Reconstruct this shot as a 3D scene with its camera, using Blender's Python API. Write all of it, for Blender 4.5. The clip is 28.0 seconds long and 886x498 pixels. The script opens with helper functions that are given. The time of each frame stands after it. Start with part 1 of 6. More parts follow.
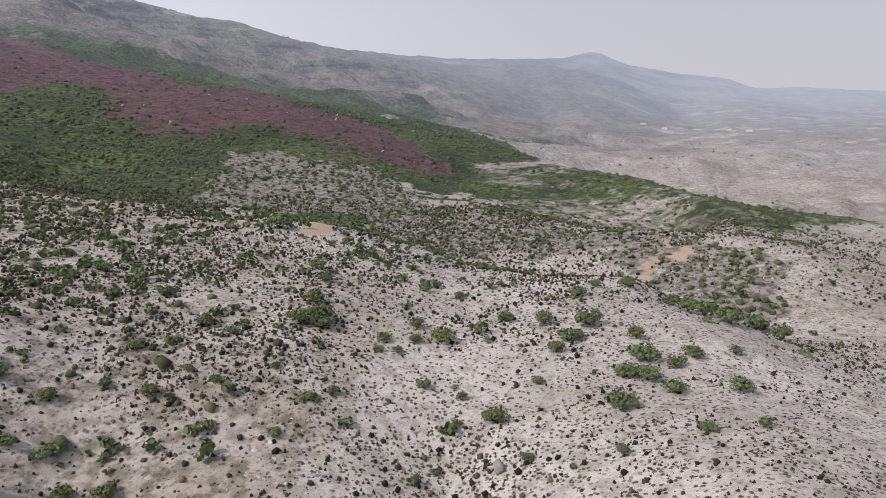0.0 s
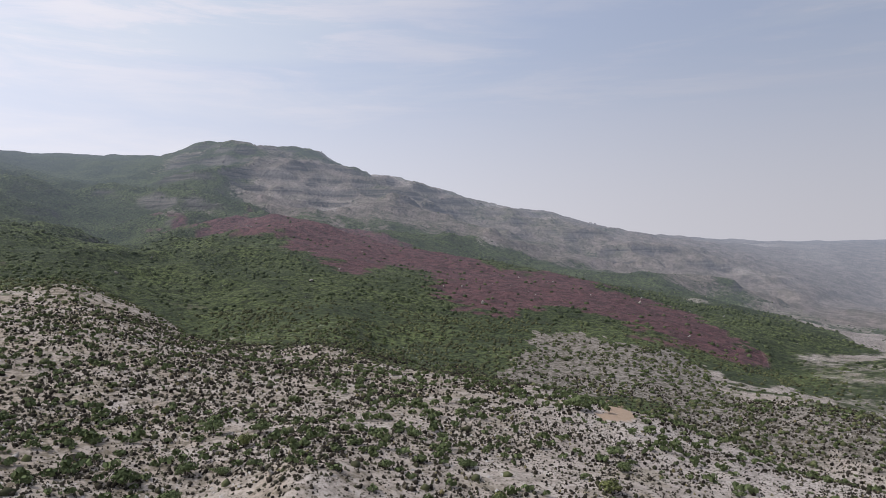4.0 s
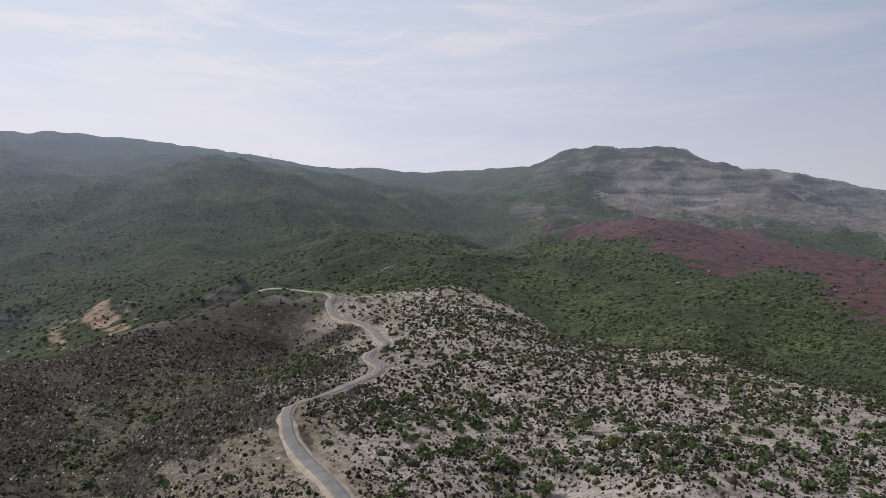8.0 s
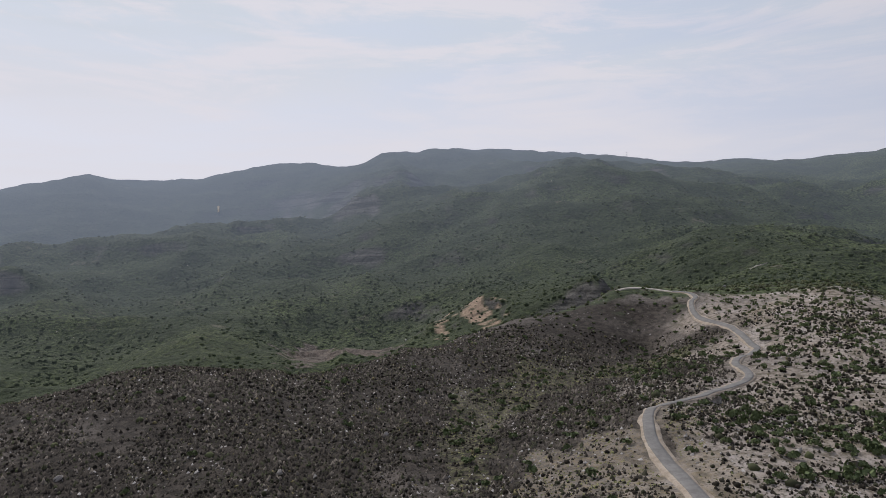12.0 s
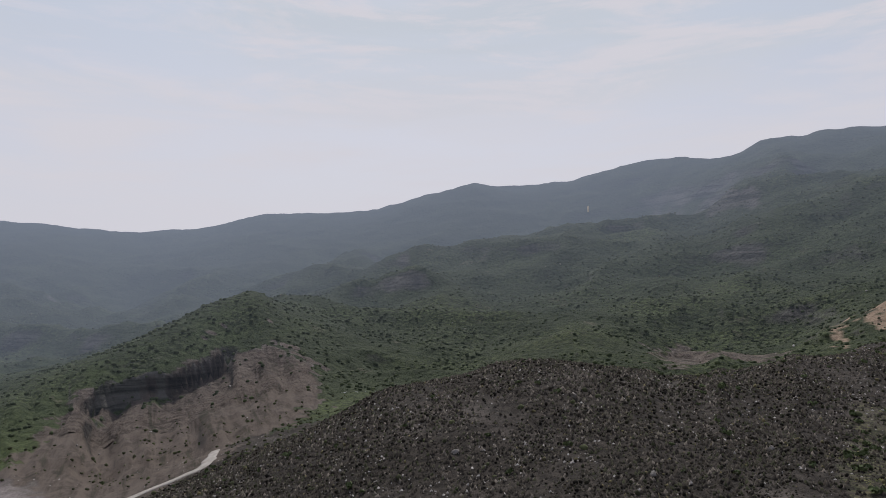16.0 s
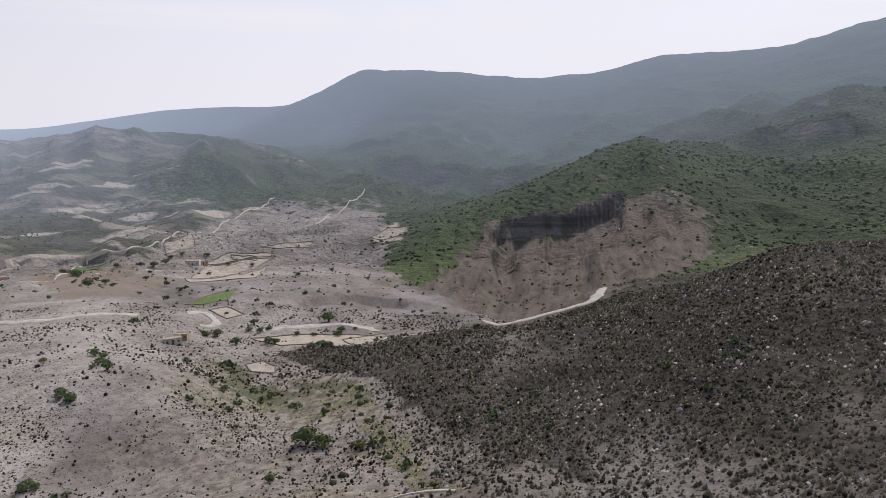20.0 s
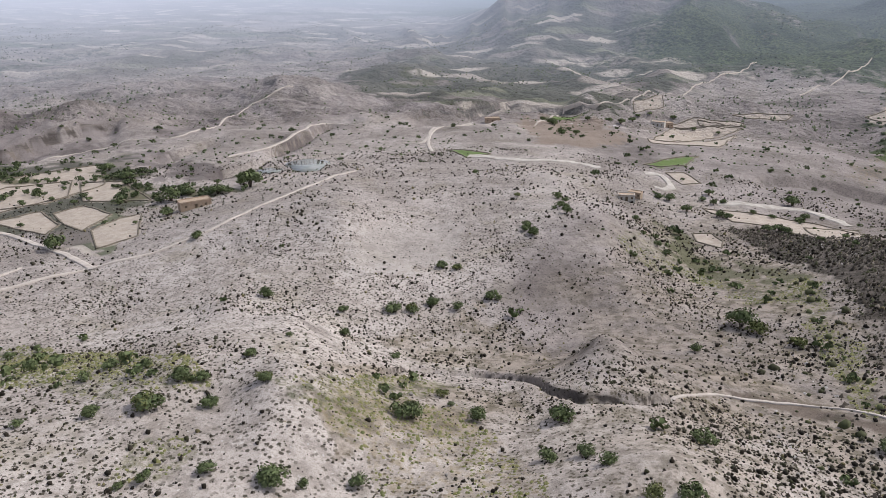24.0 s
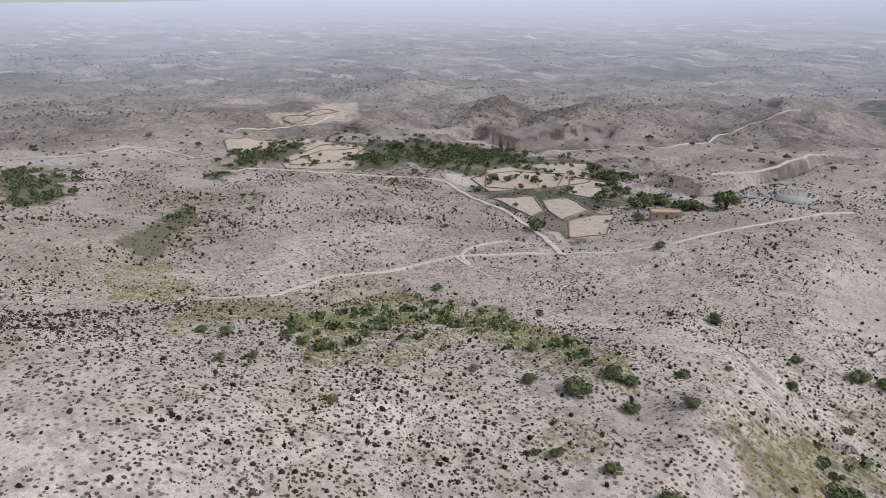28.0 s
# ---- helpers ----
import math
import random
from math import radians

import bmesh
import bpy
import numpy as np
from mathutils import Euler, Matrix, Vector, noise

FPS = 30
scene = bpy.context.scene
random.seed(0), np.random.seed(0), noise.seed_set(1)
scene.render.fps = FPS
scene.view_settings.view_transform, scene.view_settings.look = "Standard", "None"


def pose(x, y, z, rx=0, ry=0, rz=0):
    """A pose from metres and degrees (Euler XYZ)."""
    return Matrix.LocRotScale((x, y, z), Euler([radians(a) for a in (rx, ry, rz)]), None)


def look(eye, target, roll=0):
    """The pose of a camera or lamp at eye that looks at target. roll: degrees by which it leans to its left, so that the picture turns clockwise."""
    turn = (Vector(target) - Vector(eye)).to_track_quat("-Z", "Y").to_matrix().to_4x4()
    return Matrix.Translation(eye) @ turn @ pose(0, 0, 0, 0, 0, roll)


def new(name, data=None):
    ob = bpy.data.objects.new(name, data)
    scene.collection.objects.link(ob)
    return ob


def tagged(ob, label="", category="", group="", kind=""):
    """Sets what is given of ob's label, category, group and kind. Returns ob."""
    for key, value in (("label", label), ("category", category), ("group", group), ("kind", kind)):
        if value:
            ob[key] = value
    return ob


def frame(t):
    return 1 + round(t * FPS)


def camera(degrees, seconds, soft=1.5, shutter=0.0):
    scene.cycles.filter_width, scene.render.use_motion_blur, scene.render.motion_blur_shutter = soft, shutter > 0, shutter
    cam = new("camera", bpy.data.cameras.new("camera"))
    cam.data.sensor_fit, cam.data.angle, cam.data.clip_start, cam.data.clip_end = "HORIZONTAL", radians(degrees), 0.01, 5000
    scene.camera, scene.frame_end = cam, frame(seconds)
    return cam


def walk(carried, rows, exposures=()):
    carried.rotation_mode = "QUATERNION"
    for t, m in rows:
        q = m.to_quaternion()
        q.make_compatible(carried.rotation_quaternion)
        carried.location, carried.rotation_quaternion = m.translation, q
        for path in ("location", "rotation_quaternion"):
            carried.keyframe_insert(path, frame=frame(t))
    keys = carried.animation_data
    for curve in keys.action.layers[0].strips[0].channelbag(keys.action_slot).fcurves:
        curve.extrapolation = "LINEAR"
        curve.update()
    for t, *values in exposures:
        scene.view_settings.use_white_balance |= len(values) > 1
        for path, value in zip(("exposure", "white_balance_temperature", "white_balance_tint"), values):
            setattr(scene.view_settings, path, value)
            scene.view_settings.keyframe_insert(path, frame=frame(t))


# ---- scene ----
# ---- the camera and its path ----
EYE = 100.0  # the camera hovers 100 m above the datum
cam = camera(64.34, 28.0, soft=0.6)


def aim(bearing, pitch, roll):
    """The pose of the hovering camera: bearing clockwise from north, pitch up, in degrees."""
    return pose(0, 0, EYE, 0, 0, -bearing) @ pose(0, 0, 0, 90 + pitch) @ pose(0, 0, 0, 0, 0, roll)


PATH = [
    (0, -0.00, -12.79, -0.15), (0.5, -2.94, -12.79, -0.11), (1, -5.84, -12.36, -0.08), (1.5, -8.78, -9.66, -0.08),
    (2, -11.80, -6.93, -0.01), (2.5, -14.85, -4.25, 0.02), (3, -17.88, -1.64, 0.01), (3.5, -20.91, 0.95, 0.07),
    (5.5, -34.18, 2.21, -0.07), (6, -38.10, 2.23, -0.04), (6.5, -42.00, 2.24, -0.07), (7, -45.83, 2.22, -0.07),
    (7.5, -49.55, 2.19, -0.14), (8, -53.10, 2.18, -0.14), (8.5, -56.66, 2.17, -0.14), (9, -60.19, 2.18, -0.13),
    (9.5, -63.75, 2.18, -0.10), (10, -67.33, 2.19, -0.13), (10.5, -70.89, 2.19, -0.12), (11, -74.45, 2.18, -0.09),
    (11.5, -78.02, 2.18, -0.09), (12, -81.63, 2.18, -0.15), (12.5, -85.28, 2.18, -0.12), (14.5, -99.72, 2.15, -0.08),
    (15, -103.41, 2.14, -0.08), (15.5, -107.20, 2.12, -0.08), (16, -111.03, 2.09, -0.04), (16.5, -114.83, 2.05, -0.11),
    (17, -118.68, 1.85, 0.00), (17.5, -122.52, 1.26, 0.04), (18, -126.31, -0.39, 0.06), (18.5, -130.08, -2.91, 0.13),
    (19, -133.85, -5.41, 0.18), (19.5, -137.78, -7.94, 0.18), (20, -141.94, -10.47, 0.27), (20.5, -146.31, -13.01, 0.29),
    (21, -150.76, -15.55, 0.31), (21.5, -155.21, -18.10, 0.28), (23.5, -174.03, -21.53, -0.20), (24, -178.97, -21.50, -0.26),
    (24.5, -183.88, -21.46, -0.25), (25, -188.76, -21.43, -0.19), (25.5, -193.53, -21.39, -0.25), (26, -198.33, -21.34, -0.22),
    (26.5, -203.12, -21.18, -0.21), (27, -207.92, -20.87, -0.24), (27.5, -212.76, -20.56, -0.25), (28, -217.56, -20.23, -0.27),
]
EXPOSURES = [(0.0, -0.08), (3.0, -0.2), (5.5, -0.42), (8.0, -0.52), (12.0, -0.65), (15.0, -0.72), (17.0, -0.88), (18.5, -0.82), (20.0, -0.4), (21.0, -0.16), (23.5, -0.15), (28.0, -0.3)]
walk(cam, [(t, aim(b, p, r)) for t, b, p, r in PATH], EXPOSURES)

# ---- daylight: a hazy high sun and a bright veiled sky ----
SUN_BEARING, SUN_HEIGHT = -114.0, 45.0


class Graph:
    """Short names for the shader nodes used below."""

    def __init__(self, tree):
        self.tree, self.n, self.l = tree, tree.nodes, tree.links
        self.n.clear()
        self.co = None

    def put(self, kind):
        return self.n.new(kind)

    def feed(self, socket, value):
        if isinstance(value, bpy.types.NodeSocket):
            self.l.new(value, socket)
        elif value is not None:
            socket.default_value = (*value, 1.0) if isinstance(value, tuple) and len(value) == 3 and socket.type == "RGBA" else value

    def place(self):
        if self.co is None:
            self.co = self.put("ShaderNodeNewGeometry").outputs["Position"]
        return self.co

    def noise(self, scale, detail=4.0, rough=0.55, warp=0.0, at=None):
        node = self.put("ShaderNodeTexNoise")
        self.feed(node.inputs["Vector"], at or self.place())
        for key, value in (("Scale", scale), ("Detail", detail), ("Roughness", rough), ("Distortion", warp)):
            node.inputs[key].default_value = value
        return node.outputs["Fac"]

    def cells(self, scale, out="Distance", warp=0.6):
        node = self.put("ShaderNodeTexVoronoi")
        jitter, shift = self.put("ShaderNodeTexNoise"), self.put("ShaderNodeVectorMath")
        self.feed(jitter.inputs["Vector"], self.place())
        jitter.inputs["Scale"].default_value, jitter.inputs["Detail"].default_value = scale * 2.2, 3.0
        shift.operation = "MULTIPLY_ADD"
        self.feed(shift.inputs[0], jitter.outputs["Color"])
        shift.inputs[1].default_value = (warp / scale,) * 3
        self.feed(shift.inputs[2], self.place())
        self.feed(node.inputs["Vector"], shift.outputs[0])
        node.inputs["Scale"].default_value = scale
        return node.outputs[out]

    def step(self, value, low, high, to_low=0.0, to_high=1.0):
        node = self.put("ShaderNodeMapRange")
        node.interpolation_type = "SMOOTHSTEP"
        for key, v in zip(("Value", "From Min", "From Max", "To Min", "To Max"), (value, low, high, to_low, to_high)):
            self.feed(node.inputs[key], v)
        return node.outputs["Result"]

    def math(self, op, a, b=None):
        node = self.put("ShaderNodeMath")
        node.operation = op
        self.feed(node.inputs[0], a)
        if b is not None:
            self.feed(node.inputs[1], b)
        return node.outputs[0]

    def mix(self, fac, a, b, blend="MIX"):
        node = self.put("ShaderNodeMix")
        node.data_type, node.blend_type = "RGBA", blend
        self.feed(node.inputs[0], fac)
        self.feed(node.inputs[6], a)
        self.feed(node.inputs[7], b)
        return node.outputs[2]

    def attr(self, name):
        node = self.put("ShaderNodeAttribute")
        node.attribute_name = name
        return node.outputs["Fac"]

    def bump(self, height, strength=0.5, distance=0.1):
        node = self.put("ShaderNodeBump")
        node.inputs["Strength"].default_value, node.inputs["Distance"].default_value = strength, distance
        self.feed(node.inputs["Height"], height)
        return node.outputs["Normal"]

    def surface(self, color, rough=0.9, normal=None, metal=0.0, specular=0.2):
        node = self.put("ShaderNodeBsdfPrincipled")
        self.feed(node.inputs["Base Color"], color)
        self.feed(node.inputs["Roughness"], rough)
        node.inputs["Metallic"].default_value = metal
        node.inputs["Specular IOR Level"].default_value = specular
        if normal is not None:
            self.feed(node.inputs["Normal"], normal)
        return node.outputs[0]

    def end(self, shader):
        out = self.put("ShaderNodeOutputMaterial")
        self.l.new(shader, out.inputs["Surface"])


def material(name):
    m = bpy.data.materials.new(name)
    m.use_nodes = True
    return m, Graph(m.node_tree)


world = bpy.data.worlds.new("sky")
scene.world = world
world.use_nodes = True
g = Graph(world.node_tree)
sky = g.put("ShaderNodeTexSky")
sky.sky_type, sky.sun_disc, sky.sun_elevation, sky.sun_rotation = "NISHITA", False, radians(SUN_HEIGHT), radians(SUN_BEARING)
sky.altitude, sky.air_density, sky.dust_density, sky.ozone_density = 700.0, 1.3, 4.0, 1.0
way = g.put("ShaderNodeTexCoord").outputs["Generated"]
split = g.put("ShaderNodeSeparateXYZ")
g.l.new(way, split.inputs[0])
flat = g.put("ShaderNodeMapping")
flat.inputs["Scale"].default_value = (1.0, 1.6, 9.0)
g.l.new(way, flat.inputs["Vector"])
veil = g.noise(1.3, 5.0, 0.55, 0.6, at=flat.outputs[0])
wisps = g.noise(2.6, 8.0, 0.66, 0.45, at=flat.outputs[0])
# thin bright cloud round the veiled sun, clearer sky away from it
sunward = g.put("ShaderNodeVectorMath")
sunward.operation = "DOT_PRODUCT"
g.l.new(way, sunward.inputs[0])
sunward.inputs[1].default_value = (math.sin(radians(SUN_BEARING)), math.cos(radians(SUN_BEARING)), 0.0)
toward_sun = g.step(sunward.outputs["Value"], -0.25, 0.85)
cover = g.math("ADD", g.math("MULTIPLY", g.step(veil, 0.34, 0.66), 0.35), g.math("MULTIPLY", toward_sun, 0.65))
cover = g.math("MINIMUM", g.math("ADD", cover, g.math("MULTIPLY", g.step(wisps, 0.42, 0.75), 0.22)), 1.0)
low = g.step(split.outputs["Z"], 0.38, 0.0)
cover = g.math("MAXIMUM", cover, g.math("MULTIPLY", low, 0.95))
lofty = g.step(split.outputs["Z"], 0.16, 0.34)
tone = g.mix(g.math("MULTIPLY", g.step(wisps, 0.60, 0.44), lofty), (6.5, 6.4, 7.0), (5.6, 6.0, 6.75))
dull = g.mix(0.7, sky.outputs[0], (4.9, 5.5, 7.4))
back = g.put("ShaderNodeBackground")
back.inputs["Strength"].default_value = 0.1
bright = g.put("ShaderNodeVectorMath")
bright.operation = "SCALE"
g.l.new(g.mix(cover, dull, tone), bright.inputs[0])
g.l.new(g.step(sunward.outputs["Value"], -0.75, 0.95, 0.96, 1.74), bright.inputs["Scale"])
g.l.new(bright.outputs[0], back.inputs["Color"])
g.l.new(back.outputs[0], g.put("ShaderNodeOutputWorld").inputs["Surface"])

sun = new("sun", bpy.data.lights.new("sun", "SUN"))
sun.data.energy, sun.data.angle, sun.data.color = 3.5, radians(1.5), (1.0, 0.965, 0.925)
bearing, height = radians(SUN_BEARING), radians(SUN_HEIGHT)
toward = Vector((math.sin(bearing) * math.cos(height), math.cos(bearing) * math.cos(height), math.sin(height)))
sun.matrix_world = look(toward * 300 + Vector((0, 0, EYE)), (0, 0, EYE))

# ---- the lie of the land: crest and valley lines as (bearing, distance, height against the camera) ----
rng = np.random.default_rng(7)
ANCHORS = []


def stretch(distance):
    return np.log1p(np.asarray(distance, float) / 60.0)


def flatten(bearing, distance):
    b = np.radians(bearing)
    return np.stack([stretch(distance) * np.sin(b), stretch(distance) * np.cos(b)], -1)


def line(*points, dots=False):
    """A crest, valley or slope line of the land through the given points."""
    pts = np.array(points, float)
    if dots:
        ANCHORS.extend(pts)
        return
    for a, b in zip(pts[:-1], pts[1:]):
        b = b.copy()
        b[0] += 360 * round((a[0] - b[0]) / 360)
        n = max(1, int(np.linalg.norm(flatten(*a[:2]) - flatten(*b[:2])) / 0.07))
        for k in range(n):
            ANCHORS.append(a + (b - a) * k / n)
    ANCHORS.append(pts[-1])


# foreground
line((28.8, 72, -39.8), (-0.1, 78, -49.1), (-31.5, 85, -45.5), (-12.5, 104, -39), (-43.2, 112, -38.1), (-34.9, 112, -32.2), (-61.4, 115, -34.3), (-81.6, 150, -39.7), (-98, 140, -41.2), (-107.2, 150, -45.3), (-103.3, 125, -44.7), (-134, 158, -63.4), (-136.1, 112, -62.9), (-164.7, 122, -63.8), (-133.5, 94, -65.8), (-175.2, 88, -62.7), (-157.3, 72, -52.4), (-188.8, 68, -57.9), (-217.7, 64, -52.2), (108.6, 64, -43.2), dots=True)
# pale crest
line((27.6, 135, -46.6), (23.5, 145, -45.2), (18.7, 155, -46.2), (15.3, 168, -44.4), (8.9, 175, -46.5), (2, 190, -47.7), (-4.2, 215, -45.7), (-9.8, 235, -44), (-16.1, 250, -41.1), (-23.1, 270, -40.2), (-31, 300, -37), (-38, 330, -35.2), (-43.3, 360, -31.6), (-51.5, 430, -4.2))
# second hill
line((26.8, 240, -49.4), (22.9, 250, -49.9), (17.1, 265, -51.4), (9.5, 285, -56.7), (3.2, 330, -54.4))
# mid slope
line((1.8, 480, -60.8), (-8.8, 440, -41.9), (-16, 430, -40.3), (-20.9, 340, -47.1), dots=True)
# green edge
line((25.3, 290, -55.4), (22, 340, -58.3), (16.8, 420, -59.1), (12.7, 480, -58.3), (4, 600, -51.9), (-1.9, 720, -34.6))
# red crest
line((-5.4, 680, -31.4), (-14.9, 760, -3.4), (-28.1, 880, 33.5), (-37.8, 1000, 74.1), (-45.1, 1080, 57.7), (-50, 1150, 39.5))
# skyline north
line((7.3, 3000, 116.3), (3.8, 2900, 110.6), (-2.4, 2700, 120.2), (-10.3, 2450, 140.9), (-14.9, 2300, 186.3), (-19, 2200, 197), (-26.7, 2050, 267.3), (-29.8, 2000, 277.1), (-32, 1980, 292.5), (-34.5, 1950, 336.7), (-41.7, 1950, 350.3), (-43.4, 1980, 340.2), (-45.3, 2050, 320.7))
# peak
line((31.3, 4100, -11.6), (31.3, 3950, -15.4), (26.5, 3950, 3.7), (23.5, 3950, -1.1), (21.6, 3950, 46.7), (18.0, 3950, 76.9), (14.2, 3950, 122.4), (11.7, 3950, 193.6), (8.9, 3950, 152.1), (6.5, 3950, 141.6))
# skyline west
line((-47.7, 2300, 345.9), (-52.3, 2600, 380.4), (-55.1, 2700, 376.7), (-58.8, 2700, 410.7), (-61.5, 2600, 390.9), (-64.7, 2500, 386.7), (-71.1, 2400, 415.3), (-76, 2350, 409.9), (-79.8, 2300, 418.3), (-82, 2300, 383.2), (-82.2, 2250, 400.8), (-85.9, 2250, 395.6), (-87.5, 2300, 338.7), (-92.8, 2300, 364.4), (-96.8, 2300, 347.3), (-100.8, 2350, 304.6), (-105.4, 2350, 291.2), (-108.6, 2300, 296.6), (-111.2, 2350, 274), (-113.8, 2400, 255.6))
# skyline gap
line((-87.3, 2280, 370.5), (-85.9, 2250, 392.9), (-83.6, 2250, 388.4), (-80.9, 2250, 407.6), (-76.3, 2270, 407.7), (-71.7, 2300, 398.6), (-68.2, 2330, 387))
# skyline south
line((-117.2, 2650, 241.2), (-122.9, 2750, 232.8), (-125.9, 2850, 233.5), (-129.3, 3000, 184.9), (-134.4, 3200, 174.8), (-138.5, 3250, 184.8), (-144.2, 3300, 214.1), (-148.4, 3300, 220.1), (-151.2, 3300, 131.1), (-154.6, 3300, 35.1))
# far range
line((-156.3, 4600, 60.3), (-162.2, 4600, 43.2), (-171.8, 4600, -77.1))
# hump
line((-55.1, 1050, 87.3), (-59.7, 1180, 138.5), (-65.1, 1280, 180.6), (-69.9, 1350, 208.8), (-78.3, 1450, 198.7), (-75.4, 1500, 217.8), (-88.2, 1500, 197.3))
# forest shoulder
line((-90.9, 1450, 112.7), (-101, 1350, 86.1), (-113.4, 1250, 41.2), (-123, 1200, 3.1))
# green slope
line((-54, 980, 65.7), (-49.6, 780, 30.1), (-48.7, 590, 0.6), (-43.3, 860, 42.8), dots=True)
# green slope low
line((-34.5, 560, -7.1), (-31, 350, -37))
# forest low
line((-60.9, 620, 3.3), (-68.9, 800, 10.8), (-80, 850, 5.5), (-93.7, 850, -14.3), (-106.5, 820, -43.1), (-111.8, 760, -43.4), (-118.4, 700, -60.5))
# scar line
line((-68.9, 520, -13.7), (-78.2, 560, -23.1), (-86.4, 540, -48.1), (-91.9, 550, -48.6), (-98.1, 580, -56.5), (-109.5, 560, -67.6), (-118.3, 490, -76.2), (-121.6, 470, -80))
# road ridge
line((-61.4, 115, -34.3), (-65, 143, -33.4), (-65.7, 165, -30.9), (-58.8, 215, -29.2), (-59.2, 240, -27.8), (-57.4, 275, -26.6), (-59.7, 320, -23.2), (-61.9, 370, -14.9), (-62.6, 410, -8.4))
# spur crest
line((-63.6, 425, -6.4), (-67.7, 440, -7), (-71.1, 420, -22.2), (-77.7, 390, -27.4), (-82.3, 350, -33.8), (-89.1, 310, -37.4), (-95.4, 285, -37.9), (-102.3, 270, -33.1), (-106.4, 262, -32.3), (-110.3, 255, -36.9), (-116.2, 245, -40.8), (-120.4, 238, -48.6), (-117.1, 238, -42.5), (-127.3, 215, -60), (-137.8, 205, -63.6), (-145.9, 212, -69.3))
# west gully
line((-65.7, 345, -34.4), (-75.5, 245, -38.8), (-80, 190, -40.9))
# cliff crest
line((-126.1, 700, -18), (-131.2, 640, -42.3), (-137.6, 585, -71.3), (-143.9, 535, -93.6), (-147.3, 505, -102.7))
# cliff edge
line((-127.5, 620, -56.9), (-132.1, 580, -65.5), (-136.7, 545, -80.6), (-138.8, 520, -92.5))
# river
line((-129.1, 368, -87.7), (-134, 348, -96.5), (-138, 335, -98.3), (-146.4, 300, -91.9), (-155.2, 300, -88.7))
# left hill
line((-173.8, 1350, -37.9), (-169.3, 1350, -16.3), (-165.6, 1350, -24.5), (-161, 1380, -23.2), (-156.4, 1400, -46.6))
# plateau edge
line((-162.4, 128, -70.3), (-170.6, 122, -72), (-181.1, 120, -70.4), (-188.5, 130, -69.1), (-197.5, 140, -65.2))
# plateau
line((-162.4, 165, -71.3), (-165.5, 210, -70.5), (-169.9, 270, -75.4), (-182.7, 285, -78.1), (-183.1, 178, -70.7), (-175.7, 166, -71.5), dots=True)
# east gully
line((-144.6, 140, -69.9), (-149.4, 160, -71.4), (-157.3, 200, -81), (-161.8, 245, -83.5))
# knoll
line((-154.7, 88, -60.7), (-173.2, 80, -61.6), (-200.9, 92, -55.5), (-198.5, 92, -55.3), (-194.1, 88, -52.3), (-201.5, 98, -54), (-211.6, 104, -55.2), (-219.3, 107, -54.6), (-231.8, 106, -51.5), (-243.2, 102, -47.6), (107.4, 100, -41.5), dots=True)
# east plain
line((-192.6, 128, -63), (-206.8, 155, -71.2), (-221, 178, -74.3), (-231.5, 168, -70.3), (-248.5, 158, -60.2), (-247.8, 205, -64.5), (-242.1, 212, -70.5), (-207.5, 205, -75.7), (-187.8, 195, -64.3), (-190.4, 310, -80), (-216.8, 310, -83.9), (-239.4, 300, -74.8), (-249.8, 300, -67.8))
# hidden valleys behind the crests, the ground beneath the camera and the wide floors
line((0, 2, -42), (0, 30, -43), (-60, 40, -40), (-120, 40, -44), (180, 40, -50), (120, 40, -46), (60, 40, -42), dots=True)
line((70, 110, -46), (50, 180, -60), (90, 180, -62), (60, 400, -80), (90, 400, -85), dots=True)
line((26, 185, -60), (15, 205, -59), (3, 235, -60), (-8, 270, -55), (-18, 310, -49), (-29, 390, -42))
line((-44, 410, -38), (-50, 500, -16))
line((-2, 380, -56), (10, 420, -66), (20, 350, -68))
line((22, 560, -92), (12, 720, -88), (3, 900, -60), (-6, 980, -32), (-15, 1080, 16), (-28, 1200, 66), (-40, 1350, 116))
line((-66, 520, -40), (-78, 470, -52), (-90, 430, -62), (-104, 400, -68), (-116, 380, -74), (-124, 400, -84))
line((-87.3, 1860, 276), (-83.6, 1860, 294), (-80.9, 1860, 304), (-76.3, 1860, 301), (-71.7, 1860, 288), (-52.3, 1900, 251), (-55.1, 1900, 247), (-58.8, 1900, 258), (-61.5, 1900, 255), (-64.7, 1900, 265), dots=True)
line((-95, 1700, 95), (-105, 1700, 70), (-115, 1700, 50), (-125, 1700, 20), (-135, 1800, -20))
line((-128, 900, -62), (-136, 820, -82), (-146, 760, -92), (-154, 900, -92))
line((-150, 430, -95), (-156, 520, -95), (-162, 420, -90), (-170, 420, -88), (-164, 650, -94), (-150, 640, -95), dots=True)
line((-176, 1000, -96), (-166, 1000, -96), (-156, 1000, -95), (-146, 1100, -85), (-140, 1400, -60), dots=True)
line((-162, 1900, -90), (-170, 1900, -92), (-155, 2100, -80), (-150, 2400, -40), (-178, 1500, -96), dots=True)
line((180, 420, -88), (165, 420, -88), (150, 420, -88), (135, 420, -86), (120, 420, -80), (100, 420, -82), dots=True)
line((180, 650, -93), (160, 650, -92), (140, 650, -90), (120, 650, -88), (95, 700, -88), dots=True)
line((175, 1100, -98), (155, 1100, -97), (135, 1100, -96), (115, 1100, -95), (80, 1100, -95), (45, 1000, -95), dots=True)
line((178, 2300, -98), (155, 2300, -98), (130, 2300, -98), (105, 2300, -98), (75, 2300, -96), (45, 2300, -95), dots=True)
